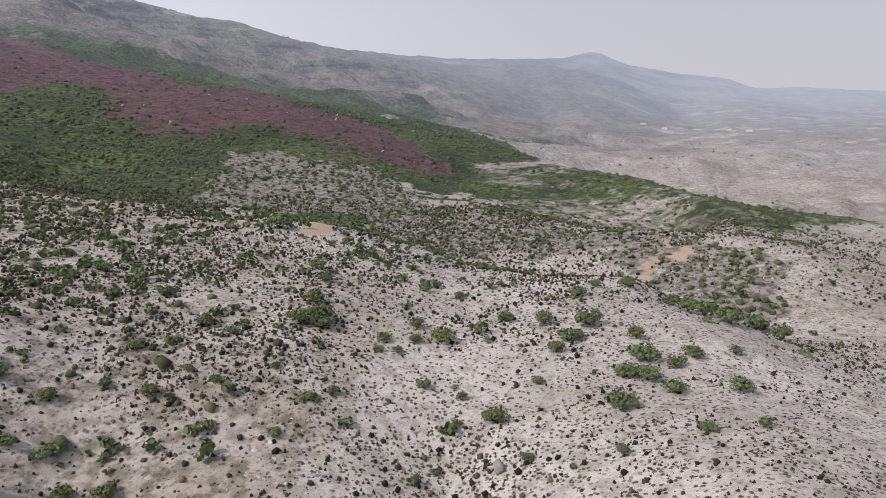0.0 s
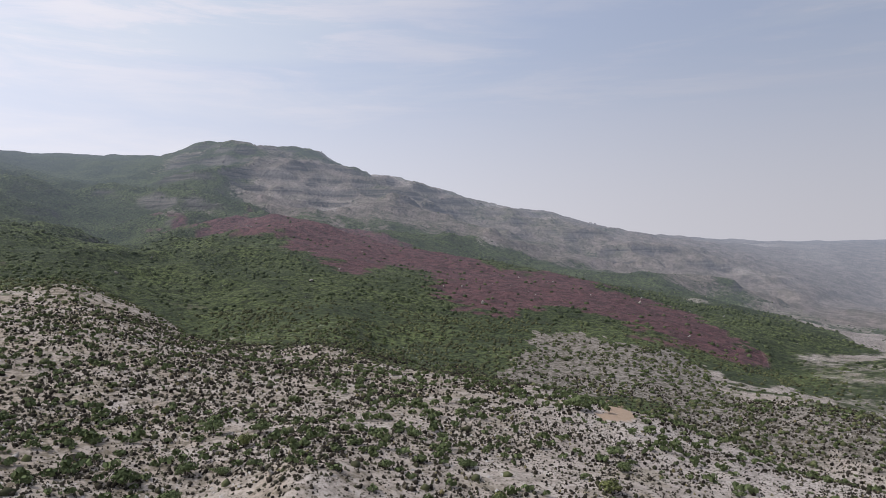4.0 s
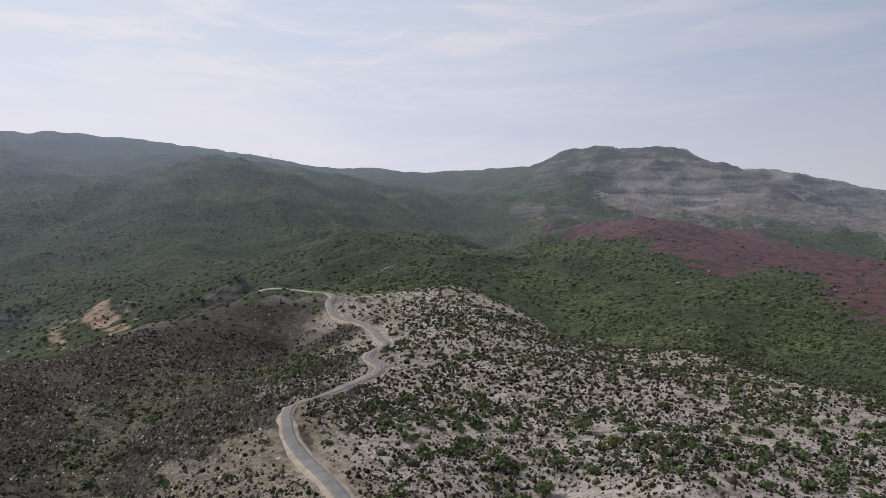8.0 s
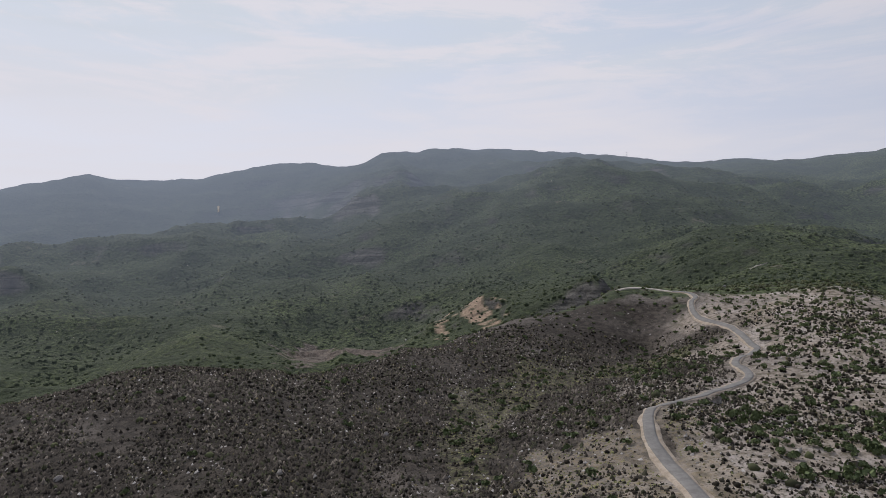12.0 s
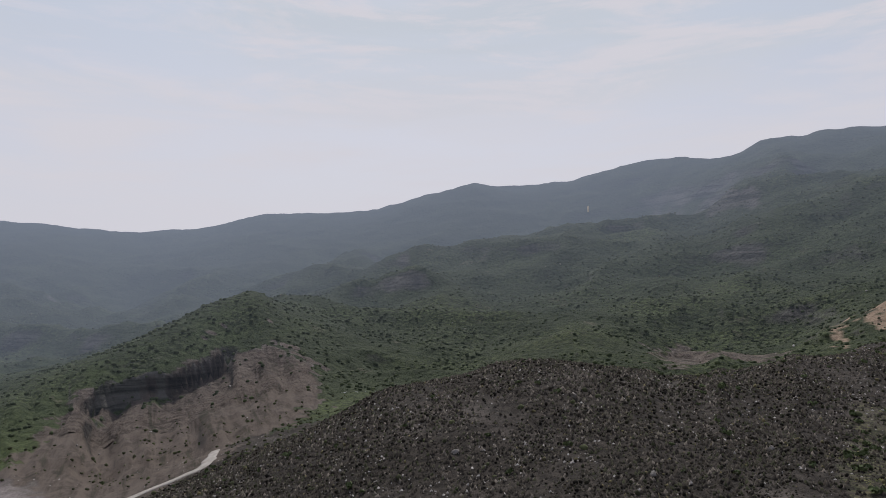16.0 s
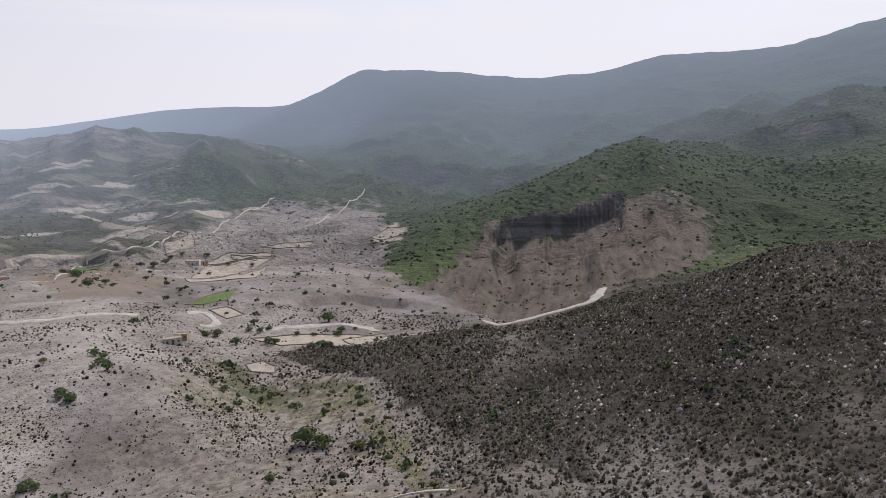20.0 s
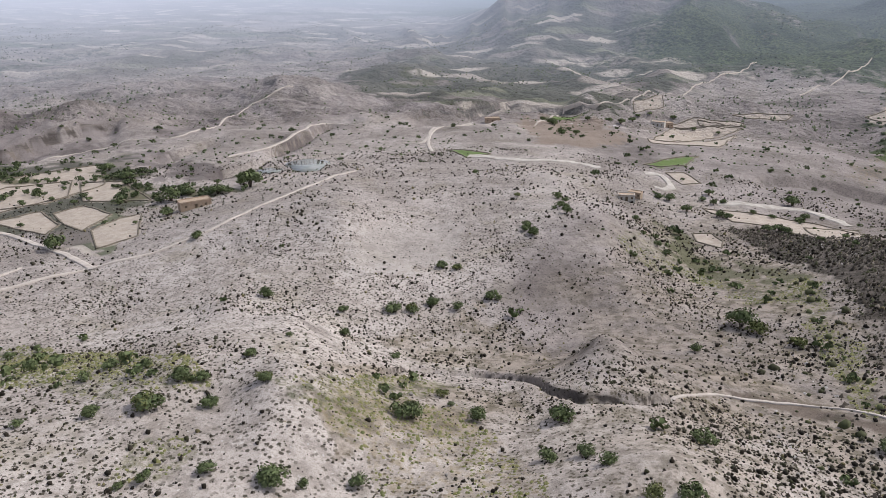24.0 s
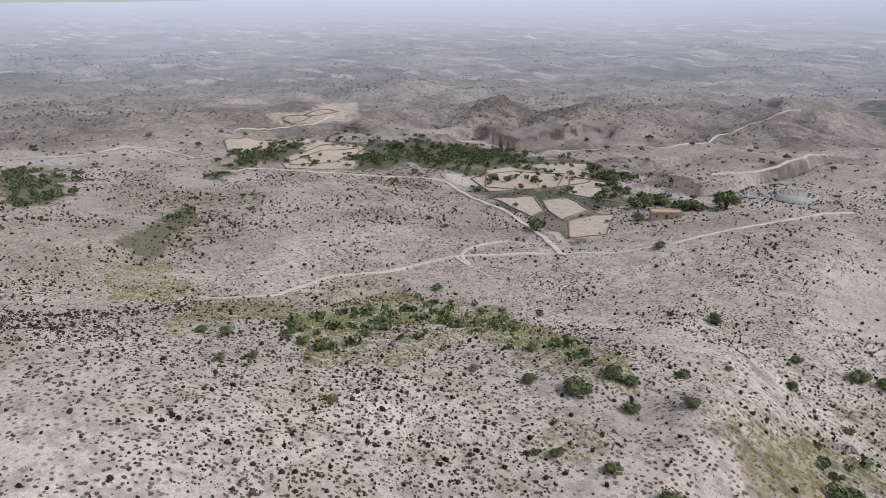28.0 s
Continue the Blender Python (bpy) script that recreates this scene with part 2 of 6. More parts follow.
line((175, 4900, -55), (155, 4900, -52), (130, 4900, -52), (105, 4900, -50), (75, 4900, -45), (45, 4900, -40), dots=True)
line((30, 700, -90), (30, 1000, -94), (18, 1000, -94), (26, 1600, -96), (12, 1500, -93), (18, 2600, -92), (28, 2600, -95), (8, 2000, -70), dots=True)
line((-10, 1500, 38), (-22, 1450, 105), (-34, 1600, 195), (0, 1500, -32), (2, 2200, 35), (-8, 4800, 60), (-25, 4800, 100), dots=True)
line((-34, 4800, 120), (-50, 4800, 200), (-70, 4800, 200), (-90, 4800, 200), (-110, 4800, 140), (-130, 4800, 60), (-145, 4800, 20), dots=True)
line((20, 4900, -20), (30, 4900, -40), (-158, 3900, -40), (-166, 3900, -60), dots=True)


def hashed(ix, iy, seed):
    h = (ix.astype(np.int64) * 374761393 + iy.astype(np.int64) * 668265263 + seed * 1442695041) & 0xFFFFFFFF
    h = ((h ^ (h >> 13)) * 1274126177) & 0xFFFFFFFF
    return ((h ^ (h >> 16)) & 0xFFFF) / 32767.5 - 1.0


def swell(x, y, size, seed):
    """Smooth value noise between -1 and 1 with bumps of the given size."""
    x, y = np.asarray(x) / size, np.asarray(y) / size
    ix, iy = np.floor(x), np.floor(y)
    u, v = x - ix, y - iy
    u, v = u * u * u * (u * (u * 6 - 15) + 10), v * v * v * (v * (v * 6 - 15) + 10)
    a, b = hashed(ix, iy, seed), hashed(ix + 1, iy, seed)
    c, d = hashed(ix, iy + 1, seed), hashed(ix + 1, iy + 1, seed)
    return (a + (b - a) * u) * (1 - v) + (c + (d - c) * u) * v


def rough(x, y, size, octaves, seed, fall=0.5):
    total, gain = 0.0, 1.0
    for k in range(octaves):
        total = total + gain * swell(x + 17.3 * k, y - 9.1 * k, size / 2 ** k, seed + k)
        gain *= fall
    return total


def creased(x, y, size, octaves, seed):
    """Gullied noise: 1 on the ribs, falling towards 0 in the runnels."""
    total, gain, norm = 0.0, 1.0, 0.0
    for k in range(octaves):
        total = total + gain * (1 - np.abs(swell(x + 31.7 * k, y + 5.3 * k, size / 2 ** k, seed + k)))
        norm += gain
        gain *= 0.5
    return total / norm


anchors = np.array(ANCHORS)
nodes = flatten(anchors[:, 0], anchors[:, 1])
SOFT = 0.035


def kernel(d2):
    return np.sqrt(d2 + SOFT * SOFT)


count = len(nodes)
system = np.zeros((count + 3, count + 3))
system[:count, :count] = kernel(((nodes[:, None] - nodes[None]) ** 2).sum(-1)) - 2e-3 * np.eye(count)
system[:count, count] = system[count, :count] = 1
system[:count, count + 1:] = nodes
system[count + 1:, :count] = nodes.T
weights = np.linalg.solve(system, np.concatenate([anchors[:, 2], np.zeros(3)]))

B_STEPS, R_STEPS, R_MAX = 900, 320, float(stretch(4950))
table_b = np.arange(B_STEPS) * 360.0 / B_STEPS - 180.0
table_r = np.linspace(0, R_MAX, R_STEPS)
grid_b, grid_r = np.meshgrid(np.radians(table_b), table_r, indexing="ij")
spots = np.stack([grid_r * np.sin(grid_b), grid_r * np.cos(grid_b)], -1).reshape(-1, 2)
TABLE = np.empty(len(spots))
for k in range(0, len(spots), 20000):
    part_of = spots[k:k + 20000]
    d2 = ((part_of[:, None] - nodes[None]) ** 2).sum(-1)
    TABLE[k:k + 20000] = kernel(d2) @ weights[:count] + weights[count] + part_of @ weights[count + 1:]
TABLE = TABLE.reshape(B_STEPS, R_STEPS)


def bearing_of(x, y):
    return np.degrees(np.arctan2(x, y))


def sector(b, low, high, edge=6.0):
    """1 between two bearings, with soft edges; low may lie below -180."""
    mid, half = (low + high) / 2, (high - low) / 2
    off = np.abs((b - mid + 180) % 360 - 180)
    return np.clip((half + edge - off) / (2 * edge), 0, 1)


def ramp(v, low, high):
    s = np.clip((v - low) / (high - low), 0, 1)
    return s * s * (3 - 2 * s)


HILLOCKS = [
    (-189.4, 560, 20, 48), (-193, 620, 6, 60), (-213.6, 520, 17, 36), (-206, 505, 14, 40), (-183, 700, 10, 60), (-221, 700, 8, 60), (-178, 520, 5, 45),
    (-200, 640, 8, 50), (-228, 560, 5, 50), (-160, 1050, 14, 120), (-147, 1000, 24, 110), (-171, 760, 8, 60), (-181, 850, 16, 70), (18, 900, 12, 90),
    (27, 760, 10, 80), (10, 1400, 18, 140), (22, 1500, 12, 150),
]


# cut banks and cliffs as (bearing, distance) lines: the ground drops on the side towards the middle; trenches drop on both
SCARPS, TRENCHES = [], []
SCARPS.append(([(-138.53, 529.4), (-136.48, 552.9), (-134.33, 562.8), (-131.8, 566.8), (-129.37, 588.4), (-127.07, 616.4)], 15.0, 110.0, 6.0))
SCARPS.append(([(-228.57, 156.4), (-226.31, 165.6), (-222.66, 172.7), (-220.39, 172.1)], 2.6, 9.0, 1.6))
SCARPS.append(([(-193.77, 362), (-191.76, 383.7), (-189.82, 421.6), (-188.12, 455.6), (-186.8, 455.2)], 7.0, 18.0, 3.5))
SCARPS.append(([(-217.28, 458.6), (-214.16, 477.4), (-211.49, 457.2), (-207.84, 465.8), (-203.26, 485.8)], 9.0, 25.0, 5.0))
SCARPS.append(([(-202.34, 377.9), (-200.02, 386.4), (-197.71, 412), (-195.89, 418)], 5.0, 14.0, 3.0))
SCARPS.append(([(-198.57, 306.5), (-196.25, 317.7), (-193.96, 334.1), (-192.62, 357.1)], 4.0, 12.0, 2.5))
SCARPS.append(([(-182.15, 492), (-179.85, 500.1), (-176.79, 498.1), (-173.87, 540.1)], 6.0, 20.0, 4.0))
SCARPS.append(([(-233.4, 471), (-229.77, 483.3), (-225.92, 491), (-220.22, 475.7)], 6.0, 20.0, 4.0))
SCARPS.append(([(-177.4, 502.8), (-173.63, 544.3), (-169.28, 536.3), (-165.47, 542)], 7.0, 25.0, 4.0))
SCARPS.append(([(-154.85, 353.7), (-150.12, 374.8), (-146.32, 381.9), (-142.06, 374.5)], 4.0, 15.0, 3.0))
SCARPS.append(([(-95.0, 575), (-93.2, 585), (-91.0, 590), (-89.4, 570)], 7.0, 260.0, 26.0))
SCARPS.append(([(-90.2, 560), (-88.0, 565), (-86.2, 560), (-84.6, 550)], 5.0, 260.0, 22.0))
SCARPS.append(([(-84.6, 560), (-82.0, 575), (-79.6, 565)], 4.0, 200.0, 16.0))
SCARPS.append(([(-80.6, 565), (-78.2, 580), (-75.8, 565)], 4.0, 200.0, 16.0))
TRENCHES.append(([(-185.82, 104), (-182.69, 113.8), (-178.52, 114.4), (-174.28, 113.7), (-171.1, 109), (-168.95, 100.4), (-166.28, 95.8), (-163.67, 95.2), (-160.58, 96.1), (-157.59, 100.9)], 2.4))
BASINS = [(-190.1, 308, 8.0, 12.0), (-193.1, 303, 5.0, 4.5)]
BASIN_LEVEL = EYE + -79.3


def land(x, y, fine=True):
    """The height of the ground at x, y."""
    x, y = np.asarray(x, float), np.asarray(y, float)
    r, b = np.hypot(x, y), bearing_of(x, y)
    u = ((b + 180) % 360) * B_STEPS / 360
    v = np.clip(stretch(r) / R_MAX * (R_STEPS - 1), 0, R_STEPS - 1.001)
    i, j = np.floor(u).astype(int) % B_STEPS, np.floor(v).astype(int)
    fu, fv, i2 = u - np.floor(u), v - j, (i + 1) % B_STEPS
    h = (TABLE[i, j] * (1 - fv) + TABLE[i, j + 1] * fv) * (1 - fu) + (TABLE[i2, j] * (1 - fv) + TABLE[i2, j + 1] * fv) * fu
    for hb, hr, tall, wide in HILLOCKS:
        cx, cy = hr * math.sin(radians(hb)), hr * math.cos(radians(hb))
        h = h + tall * np.exp(-((x - cx) ** 2 + (y - cy) ** 2) / (wide * wide) * 1.6) * (0.55 + 0.65 * creased(x, y, 34, 3, 69))
    for corners, drop, reach, face in SCARPS:
        cb, cr = np.array(corners).T
        near = (b - cb.mean() + 180) % 360 - 180 + cb.mean()
        order = np.argsort(cb)
        gap = np.interp(near, cb[order], cr[order]) + swell(x, y, 9, 66) * face * 0.5 + swell(x, y, 31, 68) * face * 0.9 - r
        ends = ramp(near, cb.min(), cb.min() + 1.5) * (1 - ramp(near, cb.max() - 1.5, cb.max()))
        h = h - drop * ramp(gap, 0, face) * np.exp(-np.maximum(gap - face, 0) / reach) * ends
    for corners, drop in TRENCHES:
        cb, cr = np.array(corners).T
        near = (b - cb.mean() + 180) % 360 - 180 + cb.mean()
        order = np.argsort(cb)
        gap = r - np.interp(near, cb[order], cr[order]) + swell(x, y, 3, 67) * 0.5
        ends = ramp(near, cb.min(), cb.min() + 3) * (1 - ramp(near, cb.max() - 2, cb.max()))
        h = h - drop * np.where(gap > 0, 1 - ramp(gap, 0.1, 1.0), 1 - ramp(-gap, 0.5, 2.4)) * ends
    if not fine:
        return h + EYE
    arid = np.maximum(sector(b, -255, -152), sector(b, 3, 40)) * ramp(r, 330, 620)
    h = h + np.maximum(sector(b, -255, -158), sector(b, 6, 40)) * ramp(r, 370, 480) * (1 - ramp(r, 900, 1300)) * ((creased(x, y, 75, 4, 33) - 0.66) * 9 + (creased(x, y, 21, 3, 36) - 0.66) * 4)
    steep = ramp(r, 420, 1100) * (1 - arid)
    h = h + rough(x, y, 34, 3, 11) * 0.9 * ramp(r, 20, 120) + rough(x, y, 5.0, 2, 21) * 0.16 * (1 - ramp(r, 250, 420))
    h = h + arid * ((creased(x, y, 150, 4, 31) - 0.62) * (28 - 15 * sector(b, -255, -170, 8)) * (1 - 0.6 * ramp(r, 1800, 3500)) - 1.0)
    h = h + steep * ((creased(x, y, 300, 5, 41) - 0.74) * np.minimum(r, 1600) * 0.055 * (1 - 0.8 * ramp(r, 1600, 2050)) + rough(x, y, 45, 3, 51) * 2.0)
    # wooded ravines that run down the mountainsides
    h = h + sector(b, -152, -36, 6) * ramp(r, 430, 640) * (1 - ramp(r, 1500, 1900)) * (1 - sector(b, -148, -120, 3) * (1 - ramp(r, 740, 900))) * ((creased(x, y, 210, 3, 43) - 0.68) * 44 + (creased(x, y, 130, 3, 44) - 0.66) * 16)
    h = h + sector(b, -186, -150, 4) * ramp(r, 950, 1150) * (1 - ramp(r, 1340, 1500)) * (creased(b * 14 + swell(x, y, 120, 46) * 7, r * 0.05, 34, 3, 45) - 0.7) * 34
    # ledges of bedded rock on the northern mountain
    beds = sector(b, -47, 6, 3) * ramp(r, 1100, 1400) * (1 - ramp(r, 1850, 2000))
    level = (h + rough(x, y, 120, 2, 57) * 9) / 34
    h = h + beds * 34 * (ramp(level - np.floor(level), 0.25, 0.6) - (level - np.floor(level))) * 0.35
    h = h + rough(x, y, 70, 3, 58) * 4.5 * ramp(r, 1700, 2000) * (1 - arid)
    h = h + rough(x, y, 30, 2, 59) * 5.0 * sector(b, -44, 2, 3) * ramp(r, 1450, 1700) * (1 - ramp(r, 2100, 2300))
    # the cliff under the ridge beyond the riverbed, and the cut banks of the near ravine
    cx = (creased(b * 9 + swell(x, y, 70, 64) * 9 + swell(x, y, 22, 65) * 3, r * 0.05, 17, 4, 61) - 0.62) * 14
    h = h + cx * sector(b, -143, -119, 2) * ramp(r, 365, 420) * (1 - ramp(r, 540, 600))
    for pb, pr, wide, deep in BASINS:
        cx, cy = pr * math.sin(radians(pb)), pr * math.cos(radians(pb))
        ux, uy = cx / pr, cy / pr
        q = np.hypot(((x - cx) * uy - (y - cy) * ux) / wide, ((x - cx) * ux + (y - cy) * uy) / deep)
        inner = 1 - ramp(q, 0.85, 1.6)
        h = h * (1 - inner) + (BASIN_LEVEL - EYE - 0.8 * (1 - ramp(q, 0.5, 1.05))) * inner
    return h + EYE


def at(bearing, distance):
    return distance * math.sin(radians(bearing)), distance * math.cos(radians(bearing))


def ground(x, y):
    return float(land(np.array([x]), np.array([y]))[0])


# ---- materials ----
def ground_colors(g, rock_low, rock_high):
    """Colour and relief of the open land, out of its covers."""
    grain, clods, big = g.noise(2.2, 5.0, 0.75), g.noise(0.4, 6.0, 0.65), g.noise(0.03, 4.0, 0.55)
    dots = g.noise(5.5, 4.0, 0.8)
    stones, sprigs = g.cells(0.9), g.cells(1.25)
    pale = g.mix(g.step(big, 0.3, 0.7), (0.43, 0.374, 0.335), (0.60, 0.533, 0.487))
    pale = g.mix(g.step(clods, 0.38, 0.56), g.mix(0.5, pale, (0.17, 0.145, 0.12)), pale)
    pale = g.mix(g.step(grain, 0.5, 0.68, 0.0, 0.5), pale, (0.14, 0.12, 0.10))
    pale = g.mix(g.step(dots, 0.52, 0.62, 0.0, 0.55), pale, (0.12, 0.10, 0.085))
    pale = g.mix(g.step(stones, 0.17, 0.07, 0.0, 0.55), pale, (0.68, 0.65, 0.62))
    dry = g.step(g.noise(0.055, 5.0, 0.65, 0.5), 0.53, 0.68)
    pale = g.mix(g.step(g.noise(0.012, 7.0, 0.72, 0.6), 0.44, 0.60, 0.0, 0.2), pale, (0.21, 0.175, 0.15))
    pale = g.mix(g.math("MULTIPLY", dry, 0.35), pale, (0.25, 0.215, 0.135))
    pale = g.mix(g.math("MULTIPLY", g.step(sprigs, 0.40, 0.27), g.step(g.noise(0.16, 4.0), 0.34, 0.52, 0.15, 0.95)), pale, (0.065, 0.055, 0.04))
    bare = g.mix(g.step(clods, 0.3, 0.7), (0.37, 0.33, 0.30), (0.45, 0.405, 0.37))
    pale = g.mix(g.math("MULTIPLY", g.attr("bare"), 0.5), pale, bare)
    dusk = g.mix(g.step(g.noise(0.03, 7.0, 0.7), 0.4, 0.62), (0.095, 0.078, 0.074), (0.225, 0.193, 0.183))
    pale = g.mix(g.math("MULTIPLY", g.attr("dusky"), 0.9), pale, dusk)
    plots = g.put("ShaderNodeTexVoronoi")
    stretched = g.put("ShaderNodeMapping")
    stretched.inputs["Scale"].default_value = (0.016, 0.034, 0.0)
    stretched.inputs["Rotation"].default_value = (0.0, 0.0, 0.5)
    g.l.new(g.place(), stretched.inputs["Vector"])
    g.l.new(stretched.outputs[0], plots.inputs["Vector"])
    plots.inputs["Scale"].default_value = 1.0
    own = g.put("ShaderNodeSeparateXYZ")
    g.l.new(plots.outputs["Color"], own.inputs[0])
    crop = g.mix(g.step(own.outputs[0], 0.25, 0.75), (0.15, 0.128, 0.112), (0.47, 0.41, 0.35))
    crop = g.mix(g.step(own.outputs[1], 0.64, 0.72, 0.0, 0.75), crop, (0.085, 0.105, 0.045))
    hedge = g.step(g.math("ADD", plots.outputs["Distance"], g.math("MULTIPLY", g.noise(0.06, 4.0), 0.4)), 0.54, 0.72)
    crop = g.mix(g.math("MULTIPLY", hedge, 0.9), crop, (0.045, 0.050, 0.032))
    pale = g.mix(g.math("MULTIPLY", g.attr("farmland"), 0.85), pale, crop)
    dark = g.mix(g.step(clods, 0.38, 0.62), (0.020, 0.016, 0.012), (0.060, 0.048, 0.039))
    dark = g.mix(g.step(grain, 0.54, 0.66, 0.0, 0.30), dark, (0.17, 0.148, 0.13))
    base = g.mix(g.math("MULTIPLY", g.attr("spur"), g.step(big, 0.25, 0.5, 0.75, 1.0)), pale, dark)
    under = g.mix(g.step(clods, 0.4, 0.6), (0.120, 0.098, 0.064), (0.33, 0.275, 0.225))
    base = g.mix(g.math("MULTIPLY", g.attr("shrubby"), g.step(g.noise(0.09, 6.0, 0.7), 0.36, 0.58, 0.2, 0.9)), base, under)
    crags = g.mix(g.step(clods, 0.42, 0.58), (0.078, 0.070, 0.052), (0.225, 0.200, 0.178))
    base = g.mix(g.math("MULTIPLY", g.attr("rocky"), 0.85), base, crags)
    straw = g.mix(g.step(clods, 0.35, 0.65), (0.115, 0.085, 0.040), (0.23, 0.178, 0.095))
    base = g.mix(g.math("MULTIPLY", g.attr("straw"), g.step(g.noise(0.8, 6.0, 0.75), 0.46, 0.60, 0.04, 0.62)), base, straw)
    turf = g.mix(g.step(clods, 0.35, 0.65), (0.06, 0.07, 0.028), (0.18, 0.168, 0.085))
    base = g.mix(g.math("MULTIPLY", g.attr("grass"), g.step(g.noise(0.7, 6.0, 0.75), 0.45, 0.60, 0.04, 0.7)), base, turf)
    scree = g.mix(g.step(g.noise(0.045, 7.0, 0.75, 0.3), 0.36, 0.66), (0.098, 0.088, 0.066), (0.235, 0.190, 0.170))
    base = g.mix(g.math("MINIMUM", g.math("MULTIPLY", g.attr("crag"), 1.6), 0.95), base, scree)
    tufts = g.noise(0.11, 7.0, 0.68)
    speck = g.cells(0.16)
    leaf = g.mix(g.step(g.noise(0.34, 6.0, 0.72), 0.43, 0.57), (0.034, 0.044, 0.019), (0.112, 0.136, 0.054))
    leaf = g.mix(g.step(g.noise(0.012, 5.0, 0.6), 0.38, 0.64, 0.0, 0.6), leaf, (0.027, 0.038, 0.022))
    leaf = g.mix(g.step(tufts, 0.50, 0.62, 0.0, 0.6), leaf, (0.022, 0.026, 0.014))
    leaf = g.mix(g.step(speck, 0.42, 0.2, 0.0, 0.6), leaf, (0.018, 0.023, 0.012))
    leaf = g.mix(g.math("MULTIPLY", g.attr("scrub"), 0.5), leaf, (0.082, 0.108, 0.038))
    leaf = g.mix(g.math("MULTIPLY", g.attr("woods"), 0.7), leaf, (0.040, 0.051, 0.027))
    leaf = g.mix(g.step(g.noise(0.02, 8.0, 0.75), 0.6, 0.7, 0.0, 0.7), leaf, (0.16, 0.14, 0.10))
    amount = g.step(g.math("ADD", g.math("MULTIPLY", g.attr("green"), 1.3), g.math("MULTIPLY", tufts, 0.9)), 0.82, 1.1)
    base = g.mix(amount, base, leaf)
    tilt = g.put("ShaderNodeSeparateXYZ")
    g.l.new(g.put("ShaderNodeNewGeometry").outputs["Normal"], tilt.inputs[0])
    ledge = g.put("ShaderNodeMapping")
    ledge.inputs["Scale"].default_value = (0.006, 0.006, 0.11)
    g.l.new(g.place(), ledge.inputs["Vector"])
    bands = g.noise(1.0, 6.0, 0.7, 0.4, at=ledge.outputs[0])
    cliffs = g.mix(g.step(bands, 0.40, 0.60), rock_low, rock_high)
    base = g.mix(g.math("MULTIPLY", g.step(g.math("ADD", tilt.outputs[2], g.math("MULTIPLY", bands, 0.25)), 0.99, 0.86), 0.85), base, cliffs)
    blush = g.mix(g.step(tufts, 0.4, 0.62), (0.135, 0.069, 0.072), (0.070, 0.041, 0.045))
    blush = g.mix(g.step(speck, 0.3, 0.15, 0.0, 0.8), blush, (0.03, 0.035, 0.02))
    base = g.mix(g.math("MULTIPLY", g.attr("red"), g.step(clods, 0.3, 0.42, 0.55, 1.0)), base, blush)
    clay = g.mix(g.step(g.noise(0.09, 6.0, 0.7, 1.0), 0.38, 0.62), (0.054, 0.042, 0.034), (0.138, 0.106, 0.084))
    down = g.put("ShaderNodeMapping")
    down.inputs["Scale"].default_value = (0.016, 0.13, 0.016)
    turned = g.put("ShaderNodeVectorRotate")
    turned.rotation_type = "Z_AXIS"
    turned.inputs["Angle"].default_value = radians(-43.0)
    g.l.new(g.place(), turned.inputs["Vector"])
    g.l.new(turned.outputs[0], down.inputs["Vector"])
    rills = g.noise(1.0, 6.0, 0.7, 0.5, at=down.outputs[0])
    clay = g.mix(g.step(rills, 0.40, 0.62, 0.0, 0.85), clay, (0.148, 0.116, 0.094))
    clay = g.mix(g.step(rills, 0.46, 0.34, 0.0, 0.8), clay, (0.045, 0.042, 0.026))
    base = g.mix(g.math("MULTIPLY", g.attr("clay"), 0.9), base, clay)
    # steepest clay darkened: shade of the overhanging cliff face put into the colour
    base = g.mix(g.math("MULTIPLY", g.attr("clay"), g.step(tilt.outputs[2], 0.78, 0.58)), base, g.mix(g.step(bands, 0.42, 0.6), (0.024, 0.021, 0.020), (0.075, 0.063, 0.055)))
    base = g.mix(g.math("MULTIPLY", g.attr("sand"), 0.95), base, g.mix(clods, (0.31, 0.215, 0.145), (0.42, 0.315, 0.23)))
    base = g.mix(g.math("MULTIPLY", g.attr("field"), 0.95), base, g.mix(g.step(clods, 0.3, 0.7), (0.36, 0.30, 0.245), (0.47, 0.40, 0.335)))
    base = g.mix(g.math("MULTIPLY", g.attr("dark_field"), 0.85), base, g.mix(clods, (0.19, 0.145, 0.115), (0.27, 0.21, 0.165)))
    base = g.mix(g.math("MULTIPLY", g.attr("green_field"), 0.95), base, g.mix(clods, (0.085, 0.13, 0.035), (0.15, 0.205, 0.06)))
    base = g.mix(g.math("MULTIPLY", g.attr("grove"), 0.8), base, (0.09, 0.09, 0.045))
    return base, g.math("ADD", clods, g.math("MULTIPLY", grain, 0.35)), g.math("ADD", tufts, g.math("MULTIPLY", speck, -0.5))


GROUND, g = material("stony_ground")
tint, relief, tufts = ground_colors(g, (0.055, 0.045, 0.039), (0.19, 0.158, 0.135))
g.end(g.surface(tint, 0.95, g.bump(g.math("ADD", relief, g.math("MULTIPLY", g.math("MULTIPLY", tufts, g.attr("green")), 5.0)), 0.7, 0.5)))

